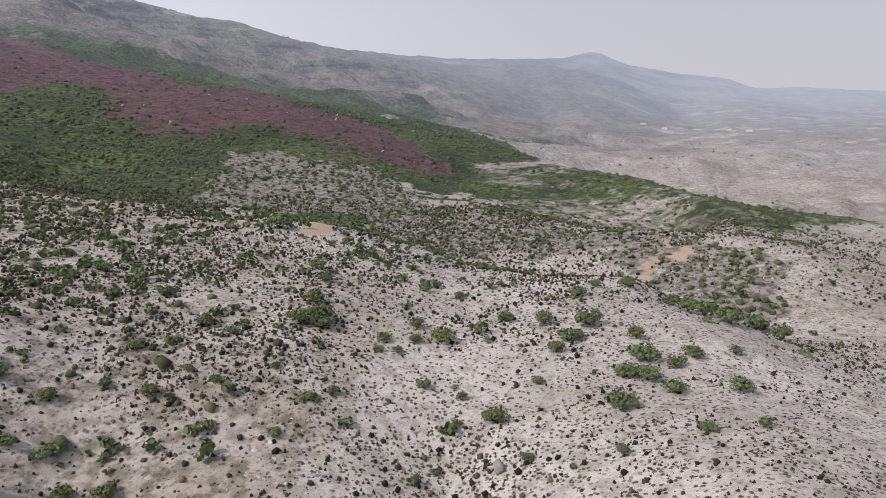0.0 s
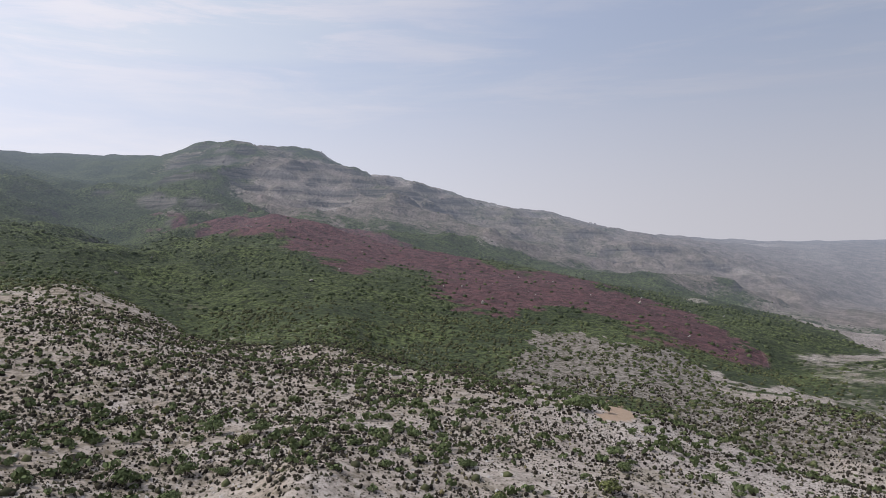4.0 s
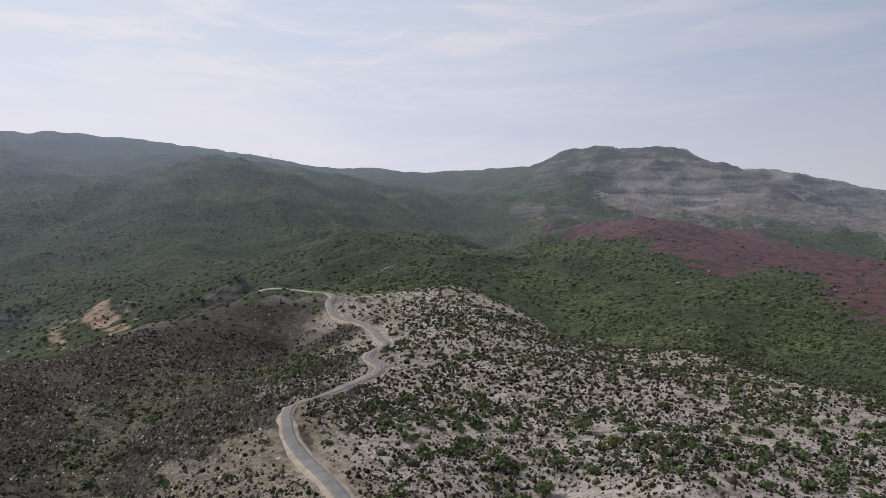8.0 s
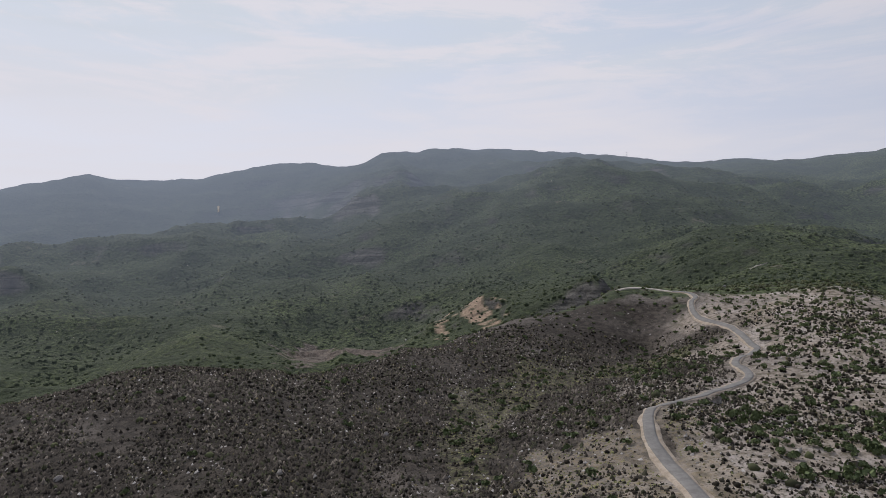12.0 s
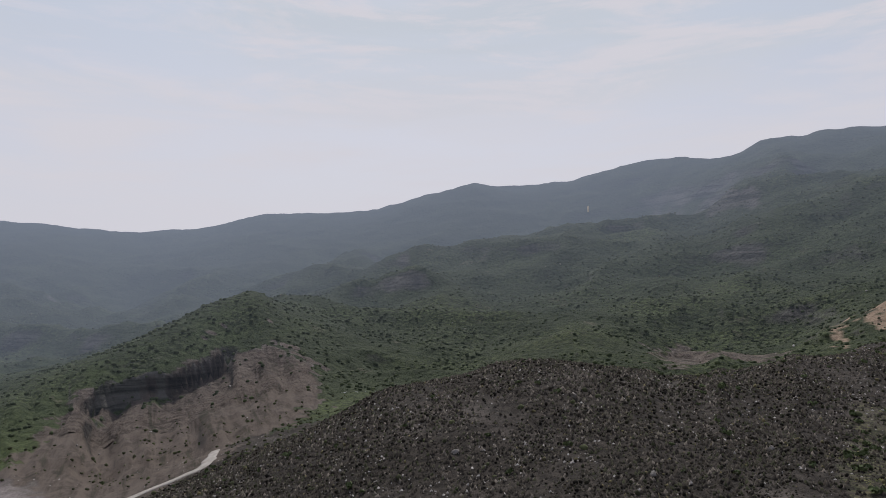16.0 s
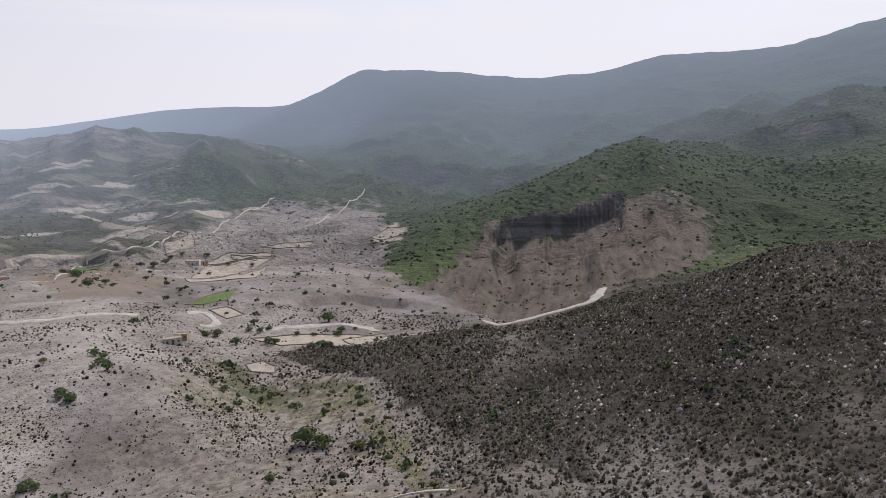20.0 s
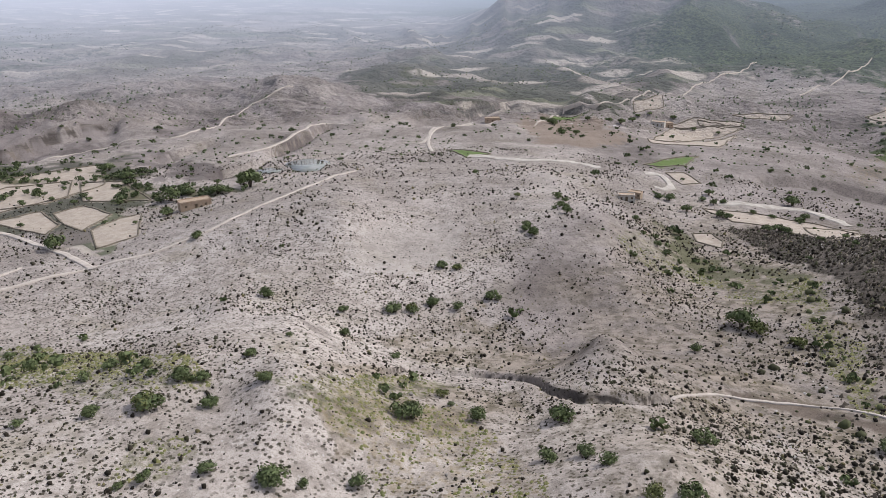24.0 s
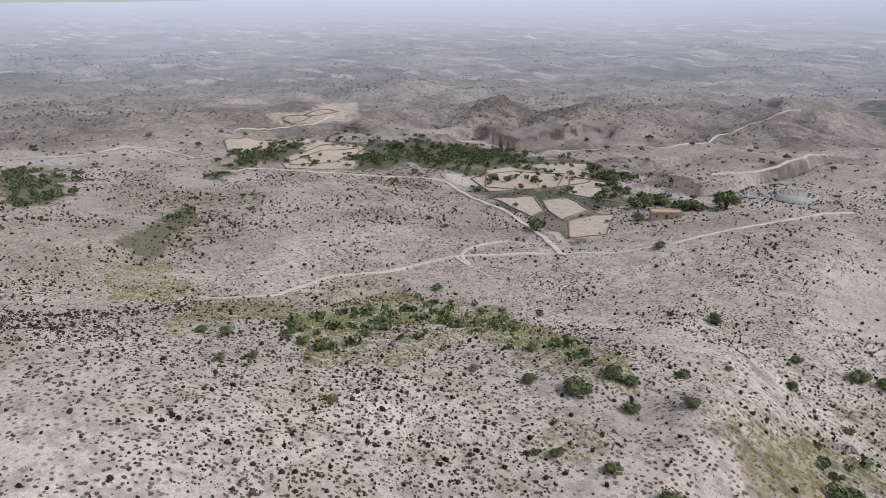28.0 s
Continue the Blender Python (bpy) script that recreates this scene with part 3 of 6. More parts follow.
# the far land is a backdrop: daylit haze is mixed in as distance-graded glow
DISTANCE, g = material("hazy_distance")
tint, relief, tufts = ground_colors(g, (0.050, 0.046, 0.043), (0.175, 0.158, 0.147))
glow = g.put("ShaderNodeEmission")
g.feed(glow.inputs["Color"], g.mix(g.step(g.attr("haze_glow"), 1.3, 2.1), (0.322, 0.375, 0.495), (0.352, 0.378, 0.470)))
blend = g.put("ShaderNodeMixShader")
g.feed(blend.inputs[0], g.attr("haze_mix"))
g.feed(glow.inputs["Strength"], g.attr("haze_glow"))
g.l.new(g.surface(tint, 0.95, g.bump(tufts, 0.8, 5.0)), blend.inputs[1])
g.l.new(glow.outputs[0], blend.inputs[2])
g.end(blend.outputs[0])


def plain(name, low, high, scale, rough_=0.9, bump=0.4, depth=0.05, isles=0.0, third=None):
    """A matt material mottled between two colours; isles: how far loose pieces differ in tone."""
    m, g = material(name)
    a, b = g.noise(scale, 5.0, 0.65), g.noise(scale * 6.3, 4.0, 0.7)
    tint = g.mix(g.step(g.math("ADD", g.math("MULTIPLY", a, 0.7), g.math("MULTIPLY", b, 0.3)), 0.36, 0.64), low, high)
    if isles:
        island = g.put("ShaderNodeNewGeometry").outputs["Random Per Island"]
        own = g.put("ShaderNodeObjectInfo").outputs["Random"]
        dice = g.math("FRACT", g.math("ADD", island, own))
        tint = g.mix(g.step(dice, 0.0, 1.0, 0.0, isles), tint, third or tuple(0.45 * c for c in low))
    g.end(g.surface(tint, rough_, g.bump(b, bump, depth)))
    return m


SCRUB, g = material("dark_scrub")
dice = g.put("ShaderNodeNewGeometry").outputs["Random Per Island"]
mottle = g.noise(1.4, 4.0, 0.7)
tint = g.mix(g.step(dice, 0.30, 0.36), (0.019, 0.0155, 0.011), (0.042, 0.034, 0.024))
tint = g.mix(g.step(dice, 0.62, 0.68), tint, (0.056, 0.056, 0.030))
tint = g.mix(g.step(dice, 0.84, 0.88), tint, (0.105, 0.092, 0.068))
tint = g.mix(g.step(dice, 0.955, 0.97), tint, (0.20, 0.17, 0.085))
tint = g.mix(g.step(mottle, 0.4, 0.65, 0.0, 0.5), tint, (0.020, 0.017, 0.013))
g.end(g.surface(tint, 0.95, g.bump(mottle, 0.8, 0.1)))
SPUR, g = material("spur_scrub")
dice = g.put("ShaderNodeNewGeometry").outputs["Random Per Island"]
tint = g.mix(g.step(dice, 0.0, 0.7), (0.030, 0.025, 0.020), (0.082, 0.067, 0.053))
tint = g.mix(g.step(dice, 0.70, 0.74), tint, (0.060, 0.062, 0.032))
tint = g.mix(g.step(dice, 0.85, 0.88), tint, (0.20, 0.170, 0.140))
g.end(g.surface(g.mix(g.step(g.noise(1.4, 4.0, 0.7), 0.4, 0.65, 0.0, 0.4), tint, (0.025, 0.021, 0.017)), 0.95))
LEAVES = plain("bush_leaves", (0.098, 0.126, 0.052), (0.168, 0.202, 0.092), 0.25, isles=0.6, third=(0.066, 0.080, 0.038))
YELLOWED = plain("yellowed_leaves", (0.125, 0.140, 0.05), (0.205, 0.215, 0.085), 0.3, isles=0.7, third=(0.06, 0.07, 0.03))
FOREST = plain("hillside_scrub", (0.072, 0.080, 0.038), (0.138, 0.146, 0.068), 0.05, isles=0.8, third=(0.044, 0.042, 0.024))
DUSTY = plain("dusty_leaves", (0.078, 0.102, 0.046), (0.140, 0.168, 0.080), 0.2, isles=0.7, third=(0.048, 0.060, 0.032))
MEADOW = plain("meadow_grass", (0.16, 0.165, 0.06), (0.29, 0.265, 0.125), 0.15, isles=0.7, third=(0.09, 0.105, 0.04))
BARK = plain("bark", (0.07, 0.055, 0.04), (0.14, 0.115, 0.09), 6.0)
RUBBLE = plain("pale_rubble", (0.30, 0.275, 0.255), (0.56, 0.525, 0.495), 1.2, bump=0.6, depth=0.1, isles=0.6, third=(0.20, 0.18, 0.165))
STONE = plain("weathered_stone", (0.25, 0.22, 0.19), (0.50, 0.46, 0.42), 0.7, bump=0.8, depth=0.15, isles=0.5, third=(0.15, 0.135, 0.12))
ASPHALT = plain("worn_asphalt", (0.16, 0.15, 0.14), (0.23, 0.218, 0.205), 0.5, bump=0.3, depth=0.02)
GRIT = plain("pale_grit", (0.27, 0.215, 0.16), (0.43, 0.36, 0.29), 0.5, bump=0.5, depth=0.05)
TRACK = plain("trodden_earth", (0.40, 0.345, 0.30), (0.52, 0.46, 0.41), 0.4, bump=0.4, depth=0.04)
GRAVEL = plain("river_gravel", (0.34, 0.30, 0.26), (0.52, 0.475, 0.425), 0.3, bump=0.6, depth=0.08)
EARTH = plain("bund_earth", (0.11, 0.092, 0.068), (0.21, 0.175, 0.135), 0.5)
MUD = plain("mud_plaster", (0.34, 0.25, 0.18), (0.46, 0.36, 0.27), 0.9, bump=0.5, depth=0.03)
LIME = plain("whitewash", (0.50, 0.46, 0.41), (0.64, 0.60, 0.55), 1.2, bump=0.3, depth=0.02)
PLANK = plain("weathered_planks", (0.10, 0.075, 0.05), (0.20, 0.15, 0.10), 3.0)
STEEL = plain("galvanised_steel", (0.35, 0.36, 0.37), (0.45, 0.46, 0.47), 4.0, rough_=0.5)

WATER, g = material("muddy_water")
tint = g.mix(g.step(g.noise(0.2, 4.0), 0.35, 0.65), (0.19, 0.20, 0.18), (0.25, 0.255, 0.235))
g.end(g.surface(tint, 0.12, g.bump(g.noise(2.5, 3.0), 0.15, 0.03), specular=0.5))

# ---- the land ----
def mesh_from(name, verts, faces, mat, smooth=False, **attrs):
    """A mesh from arrays of corners and of faces that all have the same number of corners."""
    me = bpy.data.meshes.new(name)
    verts, faces = np.asarray(verts, np.float32), np.asarray(faces, np.int32)
    me.vertices.add(len(verts))
    me.vertices.foreach_set("co", verts.ravel())
    k = faces.shape[1]
    me.loops.add(faces.size)
    me.loops.foreach_set("vertex_index", faces.ravel())
    me.polygons.add(len(faces))
    me.polygons.foreach_set("loop_start", np.arange(0, faces.size, k, dtype=np.int32))
    me.polygons.foreach_set("loop_total", np.full(len(faces), k, np.int32))
    if smooth:
        me.polygons.foreach_set("use_smooth", np.ones(len(faces), bool))
    for key, values in attrs.items():
        me.attributes.new(key, "FLOAT", "POINT").data.foreach_set("value", np.asarray(values, np.float32))
    me.materials.append(mat)
    me.update(calc_edges=True)
    return me


FAR = 480.0
bearings = np.concatenate([np.arange(-262, 46, 0.31), np.arange(46, 98, 2.0)])
rings_near = np.concatenate([[0.05, 8, 16, 24, 32], np.geomspace(40, FAR, 245), [FAR * 1.008, FAR * 1.03]])
rings_far = np.concatenate([np.geomspace(FAR, 720, 60)[:-1], np.geomspace(720, 1500, 58)[:-1], np.geomspace(1500, 2150, 54)[:-1], np.geomspace(2150, 4940, 42)])


def sheet(rings):
    spread = bearings if rings[0] < FAR else np.concatenate([np.arange(-262, 46, 0.35), np.arange(46, 98, 2.0)])
    bb, rr = np.meshgrid(np.radians(spread), rings)
    x, y = rr * np.sin(bb), rr * np.cos(bb)
    n, m = bb.shape
    k = np.arange(n * m).reshape(n, m)
    a, d = k[:-1], k[1:]
    faces = np.stack([a, np.roll(a, -1, 1), np.roll(d, -1, 1), d], -1).reshape(-1, 4)
    return x.ravel(), y.ravel(), faces[:, ::-1]


def inside(b, r, corners):
    """Which places lie in a polygon given as (bearing, distance) corners, in the stretched plan."""
    p = flatten(b, r)
    c = flatten(np.array([q[0] for q in corners]), np.array([q[1] for q in corners]))
    hit = np.zeros(p.shape[:-1], bool)
    for (x1, y1), (x2, y2) in zip(c, np.roll(c, -1, 0)):
        cross = (y1 > p[..., 1]) != (y2 > p[..., 1])
        with np.errstate(divide="ignore", invalid="ignore"):
            hit ^= cross & (p[..., 0] < (x2 - x1) * (p[..., 1] - y1) / (y2 - y1) + x1)
    return hit


PATCHES = {}


def patch(cover, *corners):
    PATCHES.setdefault(cover, []).append(corners)


patch("red", (-45.8, 1240), (-43.4, 1190), (-39.7, 1210), (-35.1, 1200), (-30.7, 1160), (-26.7, 1060), (-23.5, 1000), (-20.9, 800), (-17.5, 750), (-13.7, 731), (-5.4, 642), (1.2, 495), (-0.2, 458), (-4.5, 456), (-8, 474), (-10.3, 495), (-13.8, 548), (-18.5, 498), (-22.8, 507), (-24.6, 583), (-26.5, 676), (-29, 687), (-31.6, 595), (-34.5, 667), (-36.9, 828), (-40.3, 861), (-44, 1098))
patch("clay", (-93.6, 655), (-92.6, 690), (-91.0, 700), (-90.04, 655), (-89.59, 529), (-91.85, 484.1), (-94.54, 499.2), (-93.2, 543.2))
patch("clay", (-89.13, 568.6), (-85.47, 563.7), (-85.25, 525.3), (-87.31, 511.1), (-89.36, 503))
patch("clay", (-69.79, 526.2), (-69.36, 529.7), (-67.68, 417), (-68.52, 407.2))
patch("clay", (-127.03, 607.6), (-133.03, 562.4), (-137.62, 520.1), (-140.35, 462.4), (-143.04, 404.4), (-138.1, 341.7), (-133.03, 341.3), (-129.31, 366.3), (-124.69, 402.3), (-120.61, 454.2), (-121.99, 551.1), (-124.75, 620.3))
patch("clay", (-152.78, 109.3), (-148.74, 116.5), (-144.03, 118), (-138.37, 112.1), (-138, 106.2), (-142, 107.5), (-146.78, 110.1))
patch("sand", (-79.75, 588.3), (-77.04, 583.6), (-76.82, 544.7), (-79.08, 544.6))
patch("sand", (-83.64, 607.7), (-80.89, 572), (-80.9, 540.6), (-83.18, 564.6))
patch("sand", (-12.54, 202.4), (-10.22, 297.5), (-9.67, 203), (-12.09, 191.1))
patch("sand", (16.13, 224.6), (17.26, 236), (20.7, 241.7), (21.02, 236.1), (18.5, 228.7), (16.96, 222.2))
patch("sand", (16.37, 268.8), (16.9, 261), (17.79, 243.4), (17.2, 242.8))
patch("straw", (-59.91, 324.1), (-57.42, 372.9), (-54.9, 382.2), (-57.42, 324), (-58.78, 309.7))
patch("straw", (-65.01, 186.8), (-63.25, 186.1), (-60.57, 147.4), (-57.41, 124.6), (-56.96, 113.1), (-60.55, 112.1), (-63.22, 130.4), (-64.56, 148.8))
patch("straw", (-236.12, 154.4), (-232.2, 163.6), (-228.45, 166.2), (-224.92, 171.2), (-220.43, 168.4), (-219.2, 147.5), (-225.48, 109.2), (-227.15, 95.6), (-230.58, 113.9), (-234.84, 133.1))
patch("straw", (-12.74, 118), (-6.99, 134.6), (-2.2, 125.2), (-4.1, 106.9), (-7.04, 96.2), (-6.07, 84.6), (-10.13, 76.4), (-13.06, 82.2), (-9.99, 95.9))
patch("straw", (-190.34, 80), (-185.96, 93.5), (-181.89, 88.1), (-175.41, 86.1), (-167.57, 68.3), (-167.49, 63.1), (-184.55, 68.3), (-186.48, 74.8))
patch("straw", (-75.15, 136.2), (-72.95, 151.8), (-67.83, 157.6), (-65.39, 144.1), (-63.45, 124.2), (-63.08, 118.2), (-75.61, 125.4))
patch("straw", (109.31, 282), (-247.7, 261.3), (-245.42, 231.9), (-242.9, 218.9), (-240.74, 186.4), (-239.08, 178.5), (-239.31, 156.5), (107.91, 156.2))
patch("straw", (-240.52, 164), (-237.18, 158.1), (-231.76, 165.9), (-223.5, 179), (-220.3, 178.4), (-221, 155.3), (-223.64, 137.6), (-230.01, 141.7), (-235.02, 123.3), (-239.36, 101.2), (-241.25, 92.2))
patch("straw", (-149.63, 392.1), (-146.22, 479), (-145.74, 389.8), (-148.26, 381.4))
patch("grass", (-231.79, 117.3), (-225.21, 142.9), (-221.04, 152.6), (-214.36, 151.7), (-206.43, 117.8), (-200.23, 95.3), (-199.11, 86), (-206.55, 88.3), (-214.61, 105.1), (-217.75, 95.5), (-224.98, 93.2), (-230.15, 96.6))
patch("grass", (-193.76, 80.9), (-189.19, 89.1), (-181.76, 105.7), (-177.29, 99.6), (-181.23, 86.5), (-188.78, 77.8))
patch("grass", (-163.69, 248.7), (-160.81, 245.8), (-157.72, 200.2), (-154.52, 195.9), (-149.25, 177.1), (-146.73, 153), (-142.91, 134.3), (-140.2, 121.9), (-142.48, 120.7), (-145.7, 132.5), (-148.93, 158.9), (-153.86, 173.7), (-158.09, 185.9), (-161.18, 214.5))
patch("grass", (-80.96, 136.6), (-81.85, 183.3), (-79.11, 242.5), (-73.75, 288.7), (-63.68, 326.6), (-63.3, 290.4), (-72.9, 245.3), (-76.45, 179.2), (-77.37, 142.8))
patch("grass", (-235.89, 281.3), (-231.74, 264.3), (-233.34, 251.3), (-235.95, 268.9))
patch("grass", (-232.02, 109.7), (-228.13, 139), (-222.3, 154.5), (-217.08, 147.7), (-213.13, 148.2), (-209.16, 127.6), (-205.87, 114.4), (-201.87, 97.8), (-201.29, 90.1), (-204.9, 89.3), (-208.38, 99.9), (-212.39, 102.7), (-215.75, 108.5), (-221.1, 99.8), (-225.14, 95.2), (-231.35, 91.7))
patch("grass", (-210.04, 73.9), (-205.23, 76.7), (-201.86, 77.2), (-200.95, 71.6), (-206.47, 71.5))
patch("grass", (-165.56, 199.1), (-162.15, 244.7), (-159.47, 216.3), (-156.83, 200.7), (-154.13, 191.7), (-156.68, 185), (-159.85, 187.5), (-163.8, 186.7))
patch("brush", (-225.35, 289.6), (-222.11, 317.1), (-218.22, 321.3), (-217.57, 299.8), (-222.16, 272.4), (-224.76, 271.3))
patch("brush", (-242.31, 255.8), (-239.93, 280.1), (-235.94, 270.6), (-233.77, 226.5), (-237.73, 193.2), (-239.91, 211))
patch("brush", (-158.65, 232.1), (-152.89, 271.4), (-146.49, 222.3), (-144.85, 205.5), (-144.31, 175.3), (-152.09, 184.1))
patch("brush", (-39.08, 132.5), (-29.98, 116.4), (-21.72, 102.2), (-19.74, 87.6), (-23.83, 77.5), (-40.78, 84.2))
patch("dusky", (-218.25, 443.6), (-214.76, 480.9), (-212.6, 568.3), (-210.44, 570.5), (-207.93, 475.9), (-205.82, 488.1), (-204.28, 487.8), (-204.48, 446), (-211.91, 438.3))
patch("dusky", (-201.79, 450.4), (-199.8, 505.9), (-197.52, 509), (-197.14, 454.8), (-200.87, 431.5))
patch("dusky", (-193.05, 378.7), (-191.33, 412.4), (-187.86, 458.5), (-187.73, 452), (-190.13, 383.1), (-192.71, 362.3))
patch("dusky", (-204.7, 412.7), (-202.01, 418.9), (-200.71, 380.6), (-198.87, 345.7), (-196.54, 337.7), (-196.74, 313.9), (-200.53, 305.3), (-202.45, 346))
patch("dusky", (-193.09, 502), (-190.3, 498.2), (-187.63, 524.6), (-185.22, 538.5), (-185.15, 499.1), (-188.96, 474.2), (-192.51, 489.5))
patch("dusky", (-174.64, 537.7), (-170.4, 748.4), (-166.87, 862.9), (-163.98, 825.7), (-163.59, 697.5), (-166.72, 558.9), (-169.37, 541.4), (-173.38, 516.1))
patch("brush", (-164, 250), (-161, 262), (-157, 212), (-152, 205), (-147, 180), (-142, 140), (-139.5, 118), (-142, 115), (-147, 130), (-153, 165), (-160, 190))
patch("brush", (-158.5, 100), (-150, 140), (-143, 135), (-137, 110), (-140, 92), (-152, 88))
patch("brush", (-33, 90), (-24, 101), (-14, 96), (-11, 84), (-14, 72), (-34, 72))
patch("brush", (-189.7, 128), (-177.3, 150), (-164.8, 130), (-166.5, 100), (-172.5, 116), (-179.5, 122))
patch("ridge", (-155.7, 267.6), (-150.7, 264.3), (-145.9, 225.9), (-141.1, 224.2), (-138.3, 305.6), (-136.3, 179.3), (-131.4, 136.7), (-128.4, 115), (-133.2, 121.7), (-141.1, 148.8), (-147.9, 176.6), (-152.6, 217))
patch("brush", (-192.4, 92), (-185.9, 103), (-177.4, 100), (-172.5, 98), (-169.2, 84), (-189.3, 75))
patch("rocky", (-16.44, 430.3), (-13.28, 461.6), (-6.94, 438), (-0.46, 357.8), (4.13, 318.4), (15.07, 270), (26.83, 239.6), (27.5, 188.3), (21.48, 204.2), (16.12, 225.6), (4.26, 253.4), (-9.75, 306.1), (-19.66, 334), (-17.8, 396.5))
patch("rocky", (1.25, 493.5), (-5.38, 637), (-8.04, 533), (-9.84, 537.5), (-4.49, 471.6), (-0.2, 462.1))
patch("bare", (-188.83, 177.4), (-183.56, 201.3), (-177.98, 206.2), (-177.27, 186.1), (-183.06, 167.4), (-188.13, 162.4))
patch("bare", (-171.83, 268.4), (-169.46, 271.4), (-168.95, 241.4), (-170.35, 211.5), (-171.81, 226.6))
patch("bare", (-246.13, 268.2), (-244.26, 279.9), (-243.39, 255.4), (-241.09, 234.1), (-242.79, 229), (-245.28, 248.6))
patch("bare", (-239.19, 313.1), (-235.7, 327.7), (-235.69, 291.5), (-238.18, 289))
patch("bare", (-249.61, 603.7), (-248.93, 582), (-248.93, 542.7), (-249.75, 549.5))
patch("bare", (-231.43, 513.8), (-228.07, 524.9), (-224.1, 564.2), (-223.49, 505.8), (-228.14, 492.7), (-230.56, 490.8))
patch("scrub", (-126.05, 686.5), (-131.18, 626.9), (-137.61, 566.6), (-143.88, 526.9), (-147.35, 466), (-142.59, 402.6), (-138.53, 502.4), (-133.03, 562.4), (-127.04, 617.7))
patch("farmland", (-176.79, 685.1), (-169.33, 942.8), (-156.46, 940), (-152.86, 866.1), (-161.87, 693.3), (-165.47, 542), (-169.26, 545.7), (-174.42, 539.4))
patch("farmland", (-187.4, 722.3), (-175.05, 895), (-156.05, 921.1), (-155.94, 804), (-164.28, 610.8), (-177.8, 505.8), (-185.79, 571.5))
patch("farmland", (-234.6, 358.8), (-230.4, 410.2), (-224.49, 424.9), (-216.88, 428.1), (-203.27, 399.1), (-202.34, 272.7), (-207.2, 215.3), (-213.65, 291.6), (-217.18, 327.5), (-224.87, 334.8))
patch("field", (-157.75, 286.2), (-153.95, 287), (-150.12, 285.4), (-146.75, 278.5), (-148.19, 232.6), (-152.04, 268.9), (-155.4, 266.5))
patch("field", (-158.29, 245.2), (-156.86, 246.6), (-155.92, 236.8), (-155.93, 227.8), (-157.84, 235.2))
patch("field", (-160.89, 332.3), (-159.51, 339.4), (-158.15, 325.3), (-159.55, 319.1))
patch("field", (-147.94, 585.2), (-146.46, 606.4), (-144.95, 603.9), (-145.17, 577.2), (-146.89, 571.7))
patch("field", (-156.59, 549.8), (-155.21, 557.7), (-152.44, 567.9), (-152.91, 555.7), (-155.22, 547.1))
patch("field", (-215.16, 327.5), (-211.68, 349.2), (-207.51, 340.7), (-208.01, 302.7), (-213.64, 298.8))
patch("field", (-207.04, 328.9), (-203.99, 315.8), (-202.34, 272.7), (-207.08, 290.5))
patch("field", (-213.58, 281.8), (-209.93, 283.7), (-208.94, 258.8), (-210.01, 250.3))
patch("field", (-209.23, 279), (-207.09, 282.7), (-205.31, 261.7), (-207.53, 244.6), (-208.65, 258.4))
patch("field", (-206.96, 242.5), (-204.74, 255.2), (-203.2, 255.5), (-203.79, 221.8), (-206.8, 217.4))
patch("field", (-230.66, 352.4), (-227.4, 397.8), (-224.39, 404), (-224.84, 341.9), (-230.35, 342.5))
patch("field", (-231.74, 523), (-228.03, 525.8), (-224.57, 638), (-224.24, 504.7), (-230.02, 496.7))
patch("field", (-234.94, 425.1), (-231.67, 462.4), (-229.11, 462.2), (-230.8, 405.8), (-234.49, 382))
patch("field", (-150.37, 272.1), (-146.79, 286.4), (-145.57, 237), (-148.62, 234.5))
patch("green_field", (-162.68, 347.9), (-160.84, 365.1), (-158.54, 385), (-159.49, 354.9), (-161.33, 345.9))
patch("green_field", (-170.57, 495.7), (-169.31, 522.7), (-167.66, 520.2), (-168.53, 492.1))
patch("dark_field", (-172.58, 491.1), (-169.73, 498.3), (-166.4, 508.2), (-164.77, 433.3), (-165.26, 382.2), (-169.55, 370.9), (-172.34, 401.9))
patch("dark_field", (-171.8, 473), (-170.1, 479), (-170.3, 390), (-171.4, 385))
patch("dark_field", (-169.8, 478), (-168.5, 469), (-168.3, 384), (-169.9, 382))
patch("field", (-163.9, 560), (-161.8, 593), (-161.6, 555), (-163.7, 533))
patch("field", (-147.9, 580), (-145.7, 640), (-145.4, 560), (-147.1, 566))
patch("field", (-230.4, 513), (-228.8, 517), (-228, 511), (-229.6, 497))
patch("field", (-228.6, 517), (-226.9, 532), (-225.9, 530), (-227.8, 513))
patch("field", (-230.1, 375), (-227.6, 409), (-224.7, 420), (-223.9, 404), (-226.6, 360), (-230, 349))
patch("field", (-213.9, 348), (-209.8, 372), (-205.4, 370), (-205.4, 318), (-209.6, 297), (-214, 309))
patch("grove", (-183, 640), (-182.2, 690), (-180.4, 690), (-180.4, 640))
patch("green_field", (-178.6, 347), (-176.5, 336), (-174.9, 329), (-176.9, 320))
patch("terrace", (-159, 538), (-156.9, 528), (-157.1, 519), (-158.8, 528))
patch("terrace", (-161.85, 517.4), (-159.35, 542), (-155.69, 536.1), (-155.7, 530.3), (-160.74, 522.2))
patch("terrace", (-162.09, 449.9), (-160.52, 521.3), (-155.7, 527), (-156.41, 513.4), (-161.21, 436.2))
patch("terrace", (-162.57, 431.4), (-160.99, 432.2), (-156.18, 498.2), (-157.12, 415.7), (-162.14, 413))
